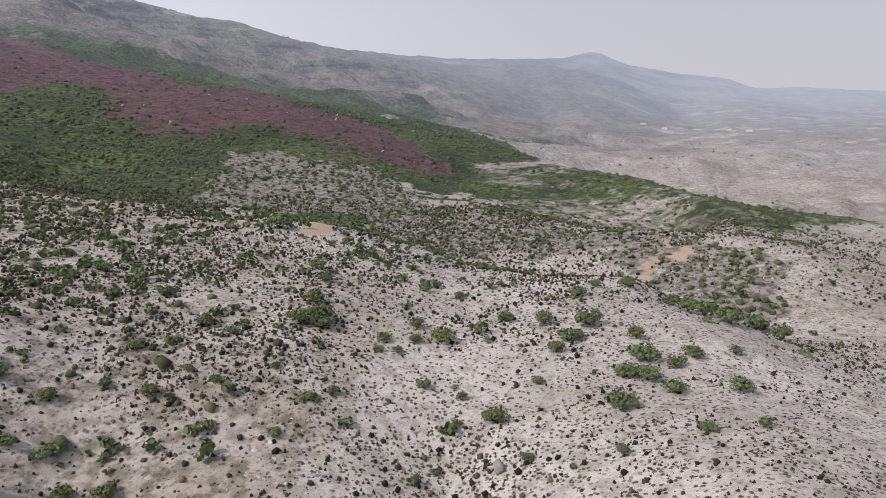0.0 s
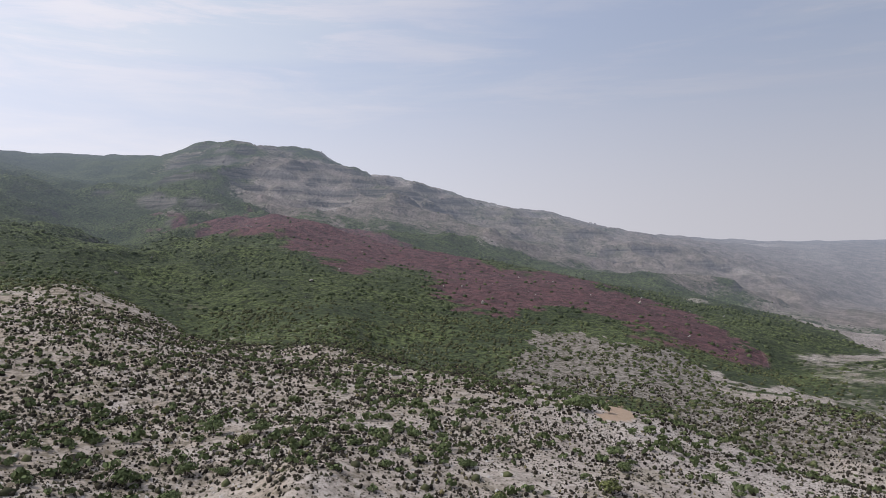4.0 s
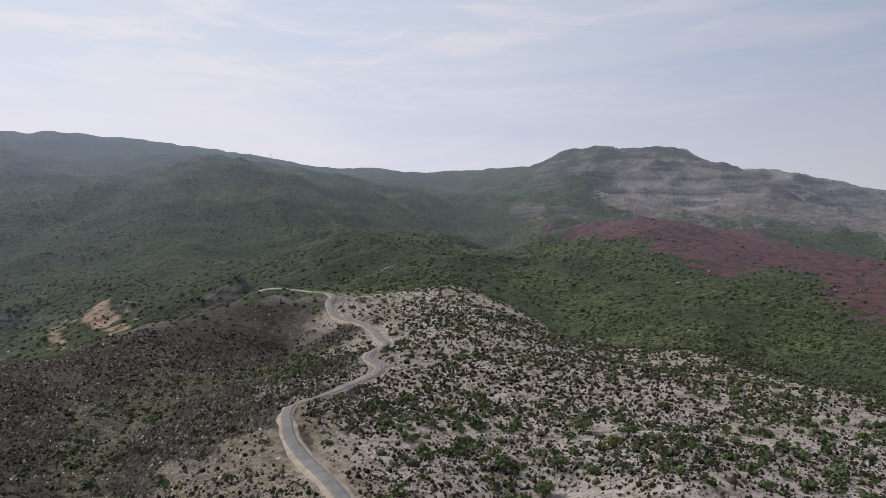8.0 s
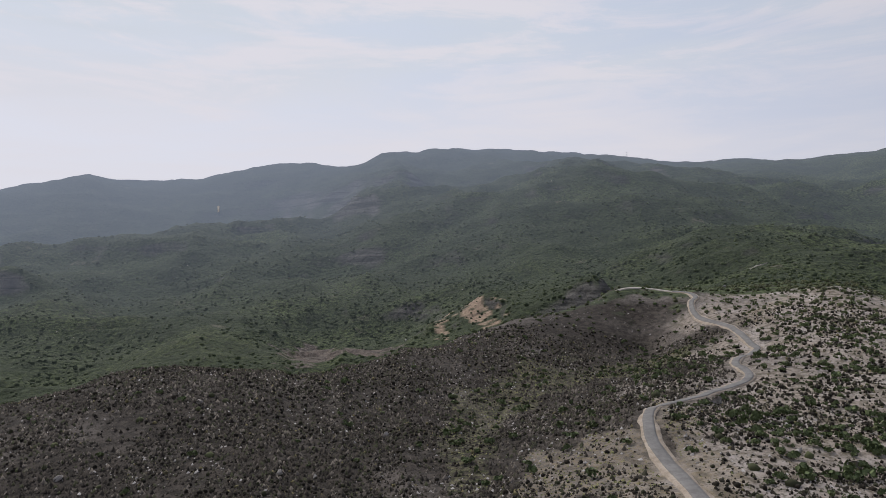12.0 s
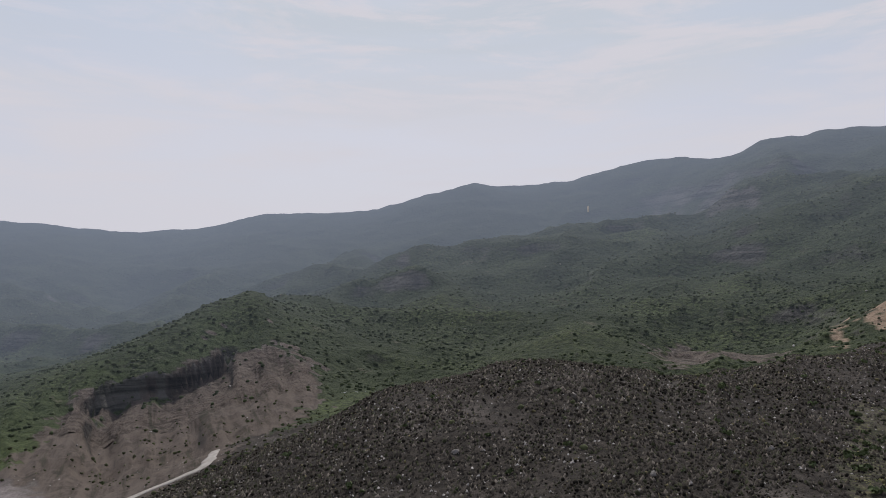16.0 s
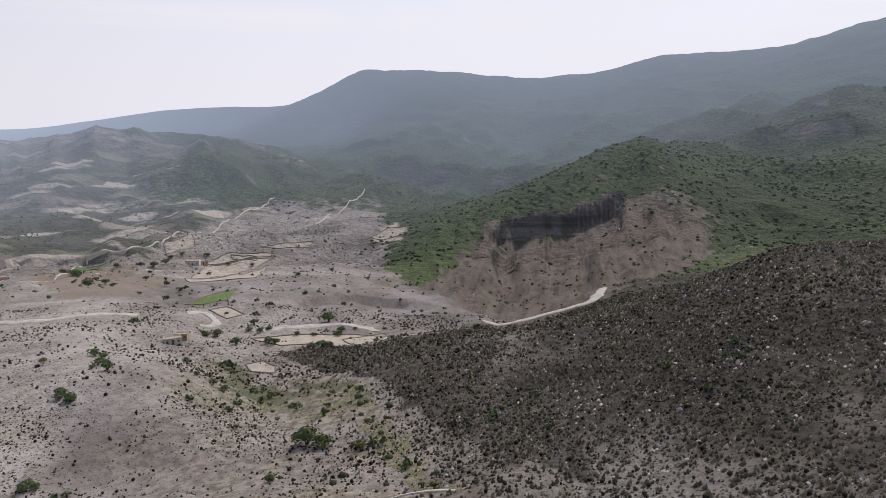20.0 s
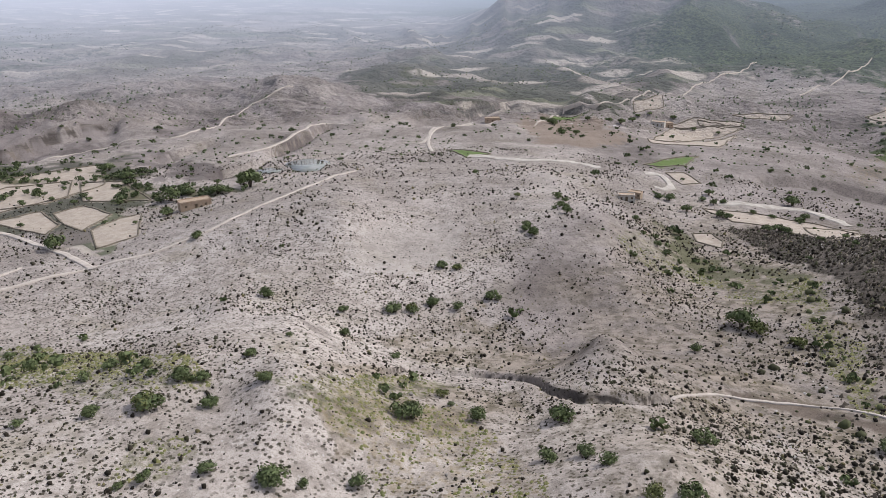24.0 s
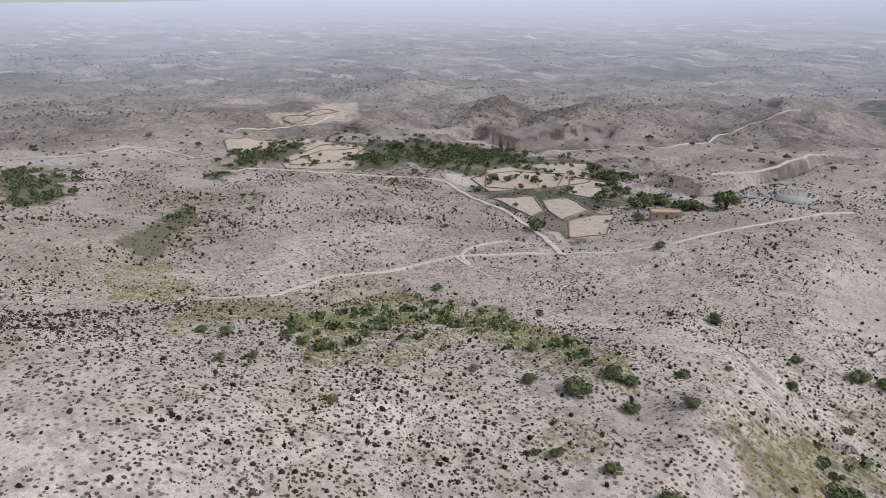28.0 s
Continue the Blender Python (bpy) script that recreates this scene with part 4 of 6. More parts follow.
patch("grove", (-224.38, 350.1), (-223.44, 388.3), (-220.43, 400.4), (-216.93, 410.8), (-213.42, 393.3), (-209.1, 382.7), (-209.8, 368.5), (-213.47, 364.5), (-215.32, 351), (-216.71, 335), (-220.66, 336.8))
patch("grove", (-232.43, 370.1), (-229.71, 397.6), (-229.04, 377.3), (-231.76, 356.6))
patch("grove", (-205.15, 358.3), (-202.81, 310.2), (-199.02, 277.5), (-196.65, 263.1), (-197.1, 253), (-199.96, 265.3), (-203.29, 287.7), (-205.4, 323.8))
patch("grove", (-235.95, 360.4), (-233.91, 358.2), (-235.64, 300.5), (-236.31, 302.3))
patch("grove", (109.66, 337.8), (-245.14, 307.9), (-244.5, 290.5), (-248.69, 267.7), (109.35, 286.5))
patch("grove", (-161.97, 261.7), (-160.39, 249.9), (-158.81, 226), (-156.94, 206), (-153.05, 202.2), (-149.63, 181.9), (-150.12, 177.2), (-154.04, 196.1), (-156.96, 197.9), (-159.79, 206.4))
patch("grove", (-242.9, 218.9), (-240.76, 240.7), (-238.76, 244), (-238.57, 229.4), (-240.89, 201.2), (-242.9, 196.5))
patch("grove", (-236.46, 356.6), (-233.21, 370.9), (-231.64, 402.7), (-229.5, 410), (-229.41, 377.1), (-231.75, 355.5), (-235.66, 337.4))


def patched(cover, b, r):
    out = np.zeros(np.shape(b))
    for corners in PATCHES.get(cover, ()):
        bs, rs = np.array(corners).T
        mid = bs.mean()
        near = (np.abs((b - mid + 180) % 360 - 180) < np.ptp(bs) / 2 + 3) & (r > rs.min() * 0.8) & (r < rs.max() * 1.25)
        if near.any():
            hit = inside(b[near], r[near], corners)
            out[near] = np.maximum(out[near], hit)
    return out


def covers(x, y):
    """How much of each ground cover lies at x, y."""
    b, r = bearing_of(x, y), np.hypot(x, y)
    wob_b = b + swell(x, y, 40, 71) * 1.3 + swell(x, y, 12, 72) * 1.0 + swell(x, y, 4, 75) * 0.6
    wob_r = r * (1 + swell(x, y, 45, 73) * 0.05 + swell(x, y, 12, 74) * 0.04 + swell(x, y, 4, 76) * 0.025)
    out = {}
    for cover in ("red", "clay", "sand", "straw", "grass", "rocky", "bare", "scrub", "dusky", "farmland", "grove", "dark_field", "brush", "ridge"):
        out[cover] = patched(cover, wob_b, wob_r)
    for cover in ("field", "green_field", "terrace"):
        out[cover] = patched(cover, b, r)
    out["field"] = np.maximum(out["field"], out.pop("terrace"))
    grain = rough(x, y, 90, 4, 81)
    # green mountain country to the west and north-west, beyond the stony hills
    vague = b + swell(x, y, 130, 83) * 7
    crest = np.interp(b, (-52, -43, -33, -23, -16, -10, -4, 2, 9, 15, 19, 28), (430, 360, 312, 270, 250, 235, 215, 190, 175, 168, 155, 135))
    behind = ramp(wob_r / crest, 1.02, 1.13)
    green = np.maximum(sector(vague, -166, 6, 3) * ramp(wob_r, 350, 440), sector(b, -118, -62, 4) * ramp(wob_r, 420, 470))
    green = np.maximum(green, sector(b, -60, -5, 2) * behind)
    green = np.maximum(green, 0.5 * sector(vague, 3, 32, 2) * ramp(wob_r, 285, 330) * (1 - ramp(wob_r, 520, 640)))
    green = green * (1 - sector(wob_b + swell(x, y, 70, 86) * 2, -184, -145.5, 2) * (1 - 0.75 * ramp(wob_r, 640, 900))) * (1 - 0.35 * sector(b, -146, -118, 3) * (1 - ramp(wob_r, 620, 760)))
    green = green * (1 - sector(vague, -6, 20, 3) * ramp(r, 640, 900) * 0.35) * (1 - 0.6 * sector(vague, 6, 36, 3) * ramp(r, 600, 900))
    crag = sector(vague, -41, 14, 5) * ramp(wob_r + 150 * rough(x, y, 260, 3, 89), 900, 1350)
    green = green * (1 - 0.66 * crag) * (0.9 + 0.25 * grain)
    east = np.maximum(sector(vague, -255, -158), sector(vague, -2, 40))
    pale_side = 1 - 0.6 * sector(vague, 2, 40)
    green = np.maximum(green, 0.20 * east * pale_side * ramp(r, 480, 1000) * (0.9 + 1.3 * rough(x, y, 38, 3, 85)))
    green = np.maximum(green, sector(vague, -188, -150, 4) * (0.22 * ramp(r, 850, 1100) + 0.5 * ramp(r, 1500, 1900)) * (0.9 + 0.5 * grain))
    green = green * (1 - 0.3 * sector(b, -186, -155, 4) * (1 - ramp(r, 1450, 1900)))
    out["scrub"] = np.maximum(out["scrub"], 0.2 * sector(vague, -152, -114, 4) * ramp(wob_r, 340, 420) * (1 - ramp(r, 900, 1500)) * (1 - out["clay"]) * ramp(green, 0.2, 0.6))
    green = np.maximum(green, out["scrub"] * (0.85 + 0.3 * grain))
    out["dusky"] = np.maximum(out["dusky"], np.maximum(0.6 * sector(vague, -182, -148, 3) * ramp(wob_r, 560, 800), sector(vague, -152, -116, 3) * ramp(wob_r, 350, 400)))
    out["dusky"] = np.maximum(out["dusky"], 0.9 * east * (1 - 0.65 * sector(b, -4, 60, 3)) * (0.42 * ramp(r, 150, 230) + 0.45 * ramp(r, 330, 520)) * np.clip(0.95 + 0.4 * grain, 0, 1))
    out["dusky"] = out["dusky"] * (1 - 0.2 * sector(b, -168, -146, 4) * ramp(r, 300, 340) * (1 - ramp(r, 640, 740)))
    out["dusky"] = np.maximum(out["dusky"], 0.85 * sector(vague, -172, -138, 3) * ramp(wob_r, 85, 130) * (1 - 0.35 * ramp(wob_r, 560, 640)) * np.clip(0.85 + 0.4 * grain, 0, 1))
    out["dusky"] = np.maximum(out["dusky"], sector(b, -188, -153, 4) * ramp(r, 850, 1050) * (1 - ramp(r, 1450, 1700)))
    out["farmland"] = np.maximum(out["farmland"], sector(vague, -255, -158) * ramp(r, 620, 1000) * np.clip(0.75 + 0.9 * rough(x, y, 160, 3, 87), 0.35, 1.0))
    out["farmland"] = np.maximum(out["farmland"], 0.42 * sector(vague, 10, 44, 3) * ramp(r, 1250, 1500) * (1 - ramp(r, 2600, 3200)))
    spur = sector(wob_b + swell(x, y, 28, 77) * 6, -139, -60, 5) * ramp(wob_r, 55, 85) * (0.55 + 0.45 * ramp(wob_r - np.interp(b, (-140, -125, -110, -95), (150, 125, 95, 70)), -25, 25)) * (1 - ramp(wob_r, 420, 480))
    out["shrubby"] = np.maximum((1 - 0.4 * sector(b, -41, -8, 5) * (1 - ramp(wob_r, 165, 235))) * sector(vague, -66, -13, 4) * (0.55 + 0.45 * ramp(wob_r, 85, 150)) * (1 - ramp(r, 440, 520)), 0.4 * sector(vague, -12, 40, 3) * behind * (1 - ramp(r, 330, 420)))
    out["shrubby"] = np.maximum.reduce([out["shrubby"], 0.65 * sector(vague, -166, -136, 3) * (1 - ramp(wob_r, 250, 330)), 0.45 * sector(vague, -180, -140, 9) * (1 - ramp(wob_r, 92, 135)), 0.9 * out.pop("brush")])
    out["woods"] = sector(vague, -150, -60, 5) * ramp(wob_r, 400, 520) * np.clip(0.7 + 0.5 * rough(x, y, 150, 3, 84), 0.2, 1)
    out["crag"] = crag * (0.75 + 0.5 * rough(x, y, 160, 4, 88))
    spur = np.maximum(spur, 0.9 * out.pop("ridge"))
    out["spur"] = spur * (1 - out["straw"] * 0.35)
    out["shrubby"] = out["shrubby"] * (1 - 0.9 * out["spur"])
    out["green"] = np.clip(green * (1 - out["rocky"] * 0.75) * (1 - out["clay"] * 0.8), 0, 1)
    # haze glow put into the far land: strength by bearing, share by distance
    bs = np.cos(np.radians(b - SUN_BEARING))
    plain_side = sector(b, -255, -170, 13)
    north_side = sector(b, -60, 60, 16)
    out["haze_glow"] = 1.5 - 0.40 * ramp(bs, -0.2, 0.85) + 0.62 * plain_side
    out["haze_mix"] = 1 - np.exp(-(np.maximum(r - FAR, 0) / (1750.0 - 450.0 * plain_side + 1850.0 * north_side)) ** (1.6 - 0.2 * north_side - 0.5 * sector(b, -262, -122, 8)))
    return out


def ground_sheet(name, rings, mat, label, category):
    x, y, faces = sheet(rings)
    cover = covers(x, y)
    z = land(x, y)
    if rings[0] < FAR:
        # the near sheet runs on a little way beneath the far one
        z = z - 90.0 * np.maximum(np.hypot(x, y) / FAR - 1.0001, 0)
    ob = new(name, mesh_from(name, np.stack([x, y, z], -1), faces, mat, True, **cover))
    return tagged(ob, label, category, kind="structure")


ground_sheet("ground", rings_near, GROUND, "pale stony hillsides dotted with dark scrub and dry grass", "ground")
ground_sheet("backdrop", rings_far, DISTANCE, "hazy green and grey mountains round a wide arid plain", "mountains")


# ---- ways: the asphalt road, footpaths and dry riverbeds, laid over the land ----
def smooth_line(points, step, straight=False):
    xy = np.array([at(*p[:2]) for p in points])
    if straight:
        return np.concatenate([a + (b - a) * np.linspace(0, 1, max(2, int(np.linalg.norm(b - a) / step)), endpoint=False)[:, None] for a, b in zip(xy[:-1], xy[1:])] + [xy[-1:]])
    if len(xy) == 2:
        xy = np.stack([xy[0], (xy[0] + xy[1]) / 2, xy[1]])
    p = np.concatenate([[2 * xy[0] - xy[1]], xy, [2 * xy[-1] - xy[-2]]])
    out = []
    for a, b, c, d in zip(p[:-3], p[1:-2], p[2:-1], p[3:]):
        n = max(2, int(np.linalg.norm(c - b) / step))
        t = (np.arange(n) / n)[:, None]
        out.append(0.5 * (2 * b + (c - a) * t + (2 * a - 5 * b + 4 * c - d) * t ** 2 + (3 * b - a - 3 * c + d) * t ** 3))
    return np.concatenate(out + [xy[-1:]])


def strip(name, points, width, mat, lift, label, category, step=1.6, ragged=0.15, seed=0, straight=False):
    """A band of the given width laid along a line over the ground, its edges sunk into it."""
    mid = smooth_line(points, step, straight)
    along = np.gradient(mid, axis=0)
    along /= np.linalg.norm(along, axis=1)[:, None] + 1e-9
    side = np.stack([-along[:, 1], along[:, 0]], -1)
    s = np.arange(len(mid)) * step
    left = width / 2 * (1 + ragged * rough(s, s * 0 + seed, 7, 3, 91))
    right = width / 2 * (1 + ragged * rough(s, s * 0 + seed, 7, 3, 97))
    rows = []
    for k, part in enumerate((-1.0, -0.86, -0.4, 0.0, 0.4, 0.86, 1.0)):
        xy = mid + side * (np.where(part < 0, left, right) * part)[:, None]
        dist = np.hypot(xy[:, 0], xy[:, 1])
        up = lift + dist * 0.0007 if 0 < k < 6 else -0.25
        rows.append(np.column_stack([xy, land(xy[:, 0], xy[:, 1]) + up]))
    verts = np.stack(rows, 1)
    n, m = verts.shape[:2]
    k = np.arange(n * m).reshape(n, m)
    faces = np.stack([k[:-1, :-1], k[:-1, 1:], k[1:, 1:], k[1:, :-1]], -1).reshape(-1, 4)
    ob = new(name, mesh_from(name, verts.reshape(-1, 3), faces[:, ::-1], mat, True))
    return tagged(ob, label, category, kind="structure")


ROAD_LINES = []


def lay_road(*points):
    ROAD_LINES.append((smooth_line(points, 2.0), 3.2))
    strip("verge", points, 3.9, GRIT, 0.18, "pale crumbling grit verge of the hill road", "verge", ragged=0.3)
    strip("road", points, 2.6, ASPHALT, 0.30, "narrow grey asphalt road winding along the ridge", "road", ragged=0.05)


def lay_path(*points):
    far = np.mean([p[1] for p in points])
    wide = 0.7 if far < 128 else 1.3 if far < 250 else 2.0 if far < 420 else 1.2 if points[0][0] < -140 else 1.1
    ROAD_LINES.append((smooth_line(points, 2.0), wide * 0.6))
    strip("track", points, wide, TRACK, 0.15, "pale trodden dirt track across the stony ground", "track", ragged=0.35, seed=len(ROAD_LINES) * 7.7)


def lay_riverbed(*points):
    ROAD_LINES.append((smooth_line(points, 2.0), 4.0))
    strip("riverbed", points, 5.2, GRAVEL, 0.12, "dry riverbed of pale gravel", "riverbed", ragged=0.5, seed=len(ROAD_LINES) * 3.1)


lay_road((-40, 62), (-52, 78), (-58.5, 96), (-61.22, 111.8), (-62.11, 117.3), (-63.05, 124.7), (-64.28, 135.3), (-65.25, 144.2), (-65.52, 152.5), (-65.44, 166.5), (-64.61, 176.6), (-62.98, 181.3), (-61.07, 192.5), (-59.72, 202.7), (-58.55, 212.4), (-58.28, 220.3), (-58.78, 229.8), (-59.23, 235.4), (-58.78, 252.7), (-58.01, 274.5), (-57.69, 280.7), (-58.19, 289.3), (-58.96, 307.3), (-59.91, 326.6), (-61.49, 346.4), (-62.16, 361.7), (-62.25, 378.9), (-61.94, 388.1), (-62.48, 402.5), (-63.59, 406))
lay_path((-63.59, 406), (-65.05, 412.7), (-66.36, 409.7), (-67.87, 405.8))
lay_path((-62.62, 604.8), (-61.05, 606.7), (-59.24, 608), (-56.96, 626))
lay_path((-238.23, 159.8), (-236.08, 157.5), (-232.61, 162.1), (-230.49, 169.2), (-227.86, 176.9), (-226.11, 178.6), (-223.45, 180.5), (-220.68, 186.8), (-218.31, 190.4), (-216.41, 192.5), (-214.02, 193.9), (-211.13, 196.3), (-207.23, 199.3), (-203.8, 198.3), (-199.9, 202.2), (-197.51, 207.2), (-195.16, 218.2), (-192.85, 230), (-190.59, 246.1), (-188.82, 258.8), (-186.21, 282.2))
lay_path((-207.24, 197.7), (-208.65, 213.4), (-210.05, 229), (-211.89, 255.2), (-214.16, 271.8), (-215.94, 298), (-217.22, 319.4), (-218.97, 324.2), (-221.56, 328.2), (-224.9, 327.2), (-228.87, 331.2), (-232.58, 338.6), (-234.76, 330.3))
lay_path((-216.43, 437.5), (-213.77, 441.6), (-211.53, 437.9), (-207.43, 441.3), (-203.04, 440.3), (-200.04, 429.7), (-197.75, 454), (-195.06, 516.4), (-192.89, 532.2), (-190.77, 544.9))
lay_path((-179.85, 343.8), (-180.14, 365.8), (-179.88, 411.3), (-179.18, 431.9), (-177.3, 446.3), (-175.04, 453.1))
lay_path((-196.29, 350.2), (-193.1, 374), (-191.35, 402.1), (-189.64, 440.4), (-188.36, 458.2), (-187.03, 457.2))
lay_path((-216.41, 192.5), (-215.28, 186.2), (-215.91, 195.4), (-213.95, 205.4), (-212.03, 211))
lay_path((-182.09, 372.9), (-180.71, 371.2), (-180.11, 392.2), (-179.83, 425.6), (-179.08, 433.3), (-177.21, 449.5), (-174.55, 478.4))
lay_path((-158.58, 98.9), (-155.21, 107.9), (-152.82, 111), (-148.27, 115.5), (-144.01, 117.4), (-140.73, 114.9))
lay_path((-249.66, 399.7), (-247.3, 392.8), (-244.01, 396.7), (-242.12, 409.2), (-239.47, 399.3), (-237.3, 360.1))
lay_path((-169.2, 537), (-167.9, 539), (-166.6, 541), (-165.9, 551), (-164.7, 556), (-162.8, 609), (-160.8, 635), (-159.3, 701), (-157.9, 750), (-156.4, 800), (-155.5, 876))
lay_path((-152.3, 663), (-150.1, 765), (-148.3, 875))
lay_path((-180.1, 394), (-179.4, 431), (-177.9, 436), (-175.7, 455), (-173.8, 452), (-171.5, 470), (-169.2, 537))
lay_path((-234.1, 476), (-231.9, 487), (-229.9, 494), (-228.1, 495), (-226.2, 520))
lay_riverbed((-138.49, 332.1), (-135.98, 337.4), (-133.76, 346.1), (-131.6, 345.5), (-129.92, 347.1), (-129.13, 362.3), (-128.83, 382.5))
lay_riverbed((-156.79, 296), (-153.46, 301.8), (-151.08, 307.3), (-148.68, 300.8), (-147.48, 291.6))
lay_riverbed((-176.83, 323.6), (-174.14, 320.1), (-171.73, 316.7), (-169.65, 319.9), (-167.96, 324.1), (-166.04, 319.6))
lay_riverbed((-162.49, 324.7), (-161.36, 325.8), (-160.56, 318), (-160.72, 306.5), (-161.63, 304.7))


def clear_of_ways(x, y, extra=0.0):
    keep = np.ones(len(x), bool)
    for mid, wide in ROAD_LINES:
        box = (x > mid[:, 0].min() - 5) & (x < mid[:, 0].max() + 5) & (y > mid[:, 1].min() - 5) & (y < mid[:, 1].max() + 5)
        idx = np.nonzero(box)[0]
        for k in range(0, len(idx), 4000):
            i = idx[k:k + 4000]
            d2 = ((x[i, None] - mid[None, :, 0]) ** 2 + (y[i, None] - mid[None, :, 1]) ** 2).min(1)
            keep[i] &= d2 > (wide + extra) ** 2
    return keep


strip("rock_chute", [(-99.36, 1912), (-99.34, 1935), (-99.37, 1965)], 5.0, GRAVEL, 1.5, "white rock chute down the far mountainside", "chute", step=6.0, ragged=0.4)

# ---- the stock pond and its pool ----
for pb, pr, wide, deep in BASINS:
    cx, cy = at(pb, pr)
    ux, uy = cx / pr, cy / pr
    turn = np.radians(np.arange(0, 360, 7.5))
    wave = 1.12 + 0.12 * np.sin(turn * 3 + pr) + 0.07 * np.sin(turn * 5)
    px, py = np.cos(turn) * wide * wave, np.sin(turn) * deep * wave
    rim = np.column_stack([cx + px * uy + py * ux, cy - px * ux + py * uy, np.full(len(turn), BASIN_LEVEL - 0.12)])
    n = len(rim)
    verts = np.concatenate([rim, rim * (1, 1, 1) - (0, 0, 0.5), [[cx, cy, BASIN_LEVEL - 0.12]]])
    k = np.arange(n)
    faces = [(k[i], k[(i + 1) % n], 2 * n) for i in range(n)] + [(i, n + i, (i + 1) % n) for i in range(n)] + [((i + 1) % n, n + i, n + (i + 1) % n) for i in range(n)]
    tagged(new("water", mesh_from("water", verts, np.array(faces)[:, ::-1], WATER)), "still muddy green water of a stock pond", "pond", kind="structure")

# ---- field bunds: low earth ridges round the plots ----
for cover in ("field", "green_field", "terrace"):
    for corners in PATCHES.get(cover, ()):
        if max(r for b, r in corners) < 620:
            strip("field_bund", list(corners) + [corners[0]], 0.6, EARTH, 0.10, "low earth bund round a small field", "bund", step=2.5, ragged=0.4, seed=corners[0][0], straight=True)


# ---- plants ----
def shell(sides, seed, squat=0.8):
    """A small irregular dome: a ring at the foot, a wider ring above it and a tip."""
    r = np.random.default_rng(seed)
    turn = np.arange(sides) * 2 * np.pi / sides + r.uniform(-0.3, 0.3, sides)
    low, mid = r.uniform(0.30, 0.45, sides), r.uniform(0.36, 0.58, sides)
    v = [(np.cos(a) * q, np.sin(a) * q, -0.08) for a, q in zip(turn, low)]
    v += [(np.cos(a + 0.3) * q, np.sin(a + 0.3) * q, squat * r.uniform(0.35, 0.6)) for a, q in zip(turn, mid)]
    v += [(r.uniform(-0.15, 0.15), r.uniform(-0.15, 0.15), squat * r.uniform(0.8, 1.0))]
    f = []
    for i in range(sides):
        j = (i + 1) % sides
        f += [(i, j, sides + i), (j, sides + j, sides + i), (sides + i, sides + j, 2 * sides)]
    return np.array(v), np.array(f)


def clod(seed, squat=0.75):
    """The smallest tuft: an uneven five-sided cone with a shifted tip."""
    r = np.random.default_rng(seed)
    turn = np.arange(5) * 2 * np.pi / 5 + r.uniform(-0.35, 0.35, 5)
    wide = r.uniform(0.36, 0.60, 5)
    v = [(np.cos(a) * q, np.sin(a) * q, r.uniform(-0.12, 0.06)) for a, q in zip(turn, wide)] + [(r.uniform(-0.2, 0.2), r.uniform(-0.2, 0.2), squat * r.uniform(0.7, 1.0))]
    return np.array(v), np.array([(i, (i + 1) % 5, 5) for i in range(5)])


def leafy(seed, clumps, leaves, leaf, tall=0.75):
    """A crown of leaf clumps: many small bent blades round several uneven centres, about 1 m wide."""
    r = np.random.default_rng(seed)
    verts, faces = [], []
    for c in range(clumps):
        a, d = r.uniform(0, 2 * np.pi), 0.30 * np.sqrt(r.uniform(0, 1))
        size = r.uniform(0.17, 0.27)
        mid = np.array([np.cos(a) * d, np.sin(a) * d, tall * (0.24 + 0.40 * np.sqrt(r.uniform(0, 1)) * (1 - 1.6 * d))])
        for k in range(leaves):
            way = r.normal(size=3)
            way /= np.linalg.norm(way)
            way[2] = way[2] * 0.8 + 0.08
            p = mid + way * size * r.uniform(0.65, 1.15) * (1, 1, 0.8)
            p[2] = max(p[2], 0.03)
            u = np.cross(way, r.normal(size=3))
            u /= np.linalg.norm(u) + 1e-9
            w = np.cross(way, u) + way * r.uniform(-0.4, 0.4)
            s = leaf * r.uniform(0.6, 1.3)
            n = len(verts)
            verts += [p - u * s, p + w * s * 0.8, p + u * s, p - w * s * 0.8]
            faces += [(n, n + 1, n + 2), (n, n + 2, n + 3)]
    return np.array(verts), np.array(faces)


def stems(seed, tall, count, thick):
    """Tapered stems that fork out of one foot."""
    r = np.random.default_rng(seed)
    verts, faces = [], []
    for s in range(count):
        a = 2 * np.pi * s / count + r.uniform(-0.4, 0.4)
        reach = r.uniform(0.12, 0.3)
        knee = np.array([np.cos(a) * reach * 0.35, np.sin(a) * reach * 0.35, tall * 0.35])
        tip = np.array([np.cos(a) * reach, np.sin(a) * reach, tall * r.uniform(0.6, 0.85)])
        n = len(verts)
        for p, w in ((np.array([0, 0, -0.06]), thick), (knee, thick * 0.7), (tip, thick * 0.25)):
            verts += [p + np.array([np.cos(t) * w, np.sin(t) * w, 0]) for t in (0, 2.1, 4.2)]
        for ring in (0, 3):
            for i in range(3):
                j = (i + 1) % 3
                faces += [(n + ring + i, n + ring + j, n + ring + 3 + i), (n + ring + j, n + ring + 3 + j, n + ring + 3 + i)]
    return np.array(verts), np.array(faces)


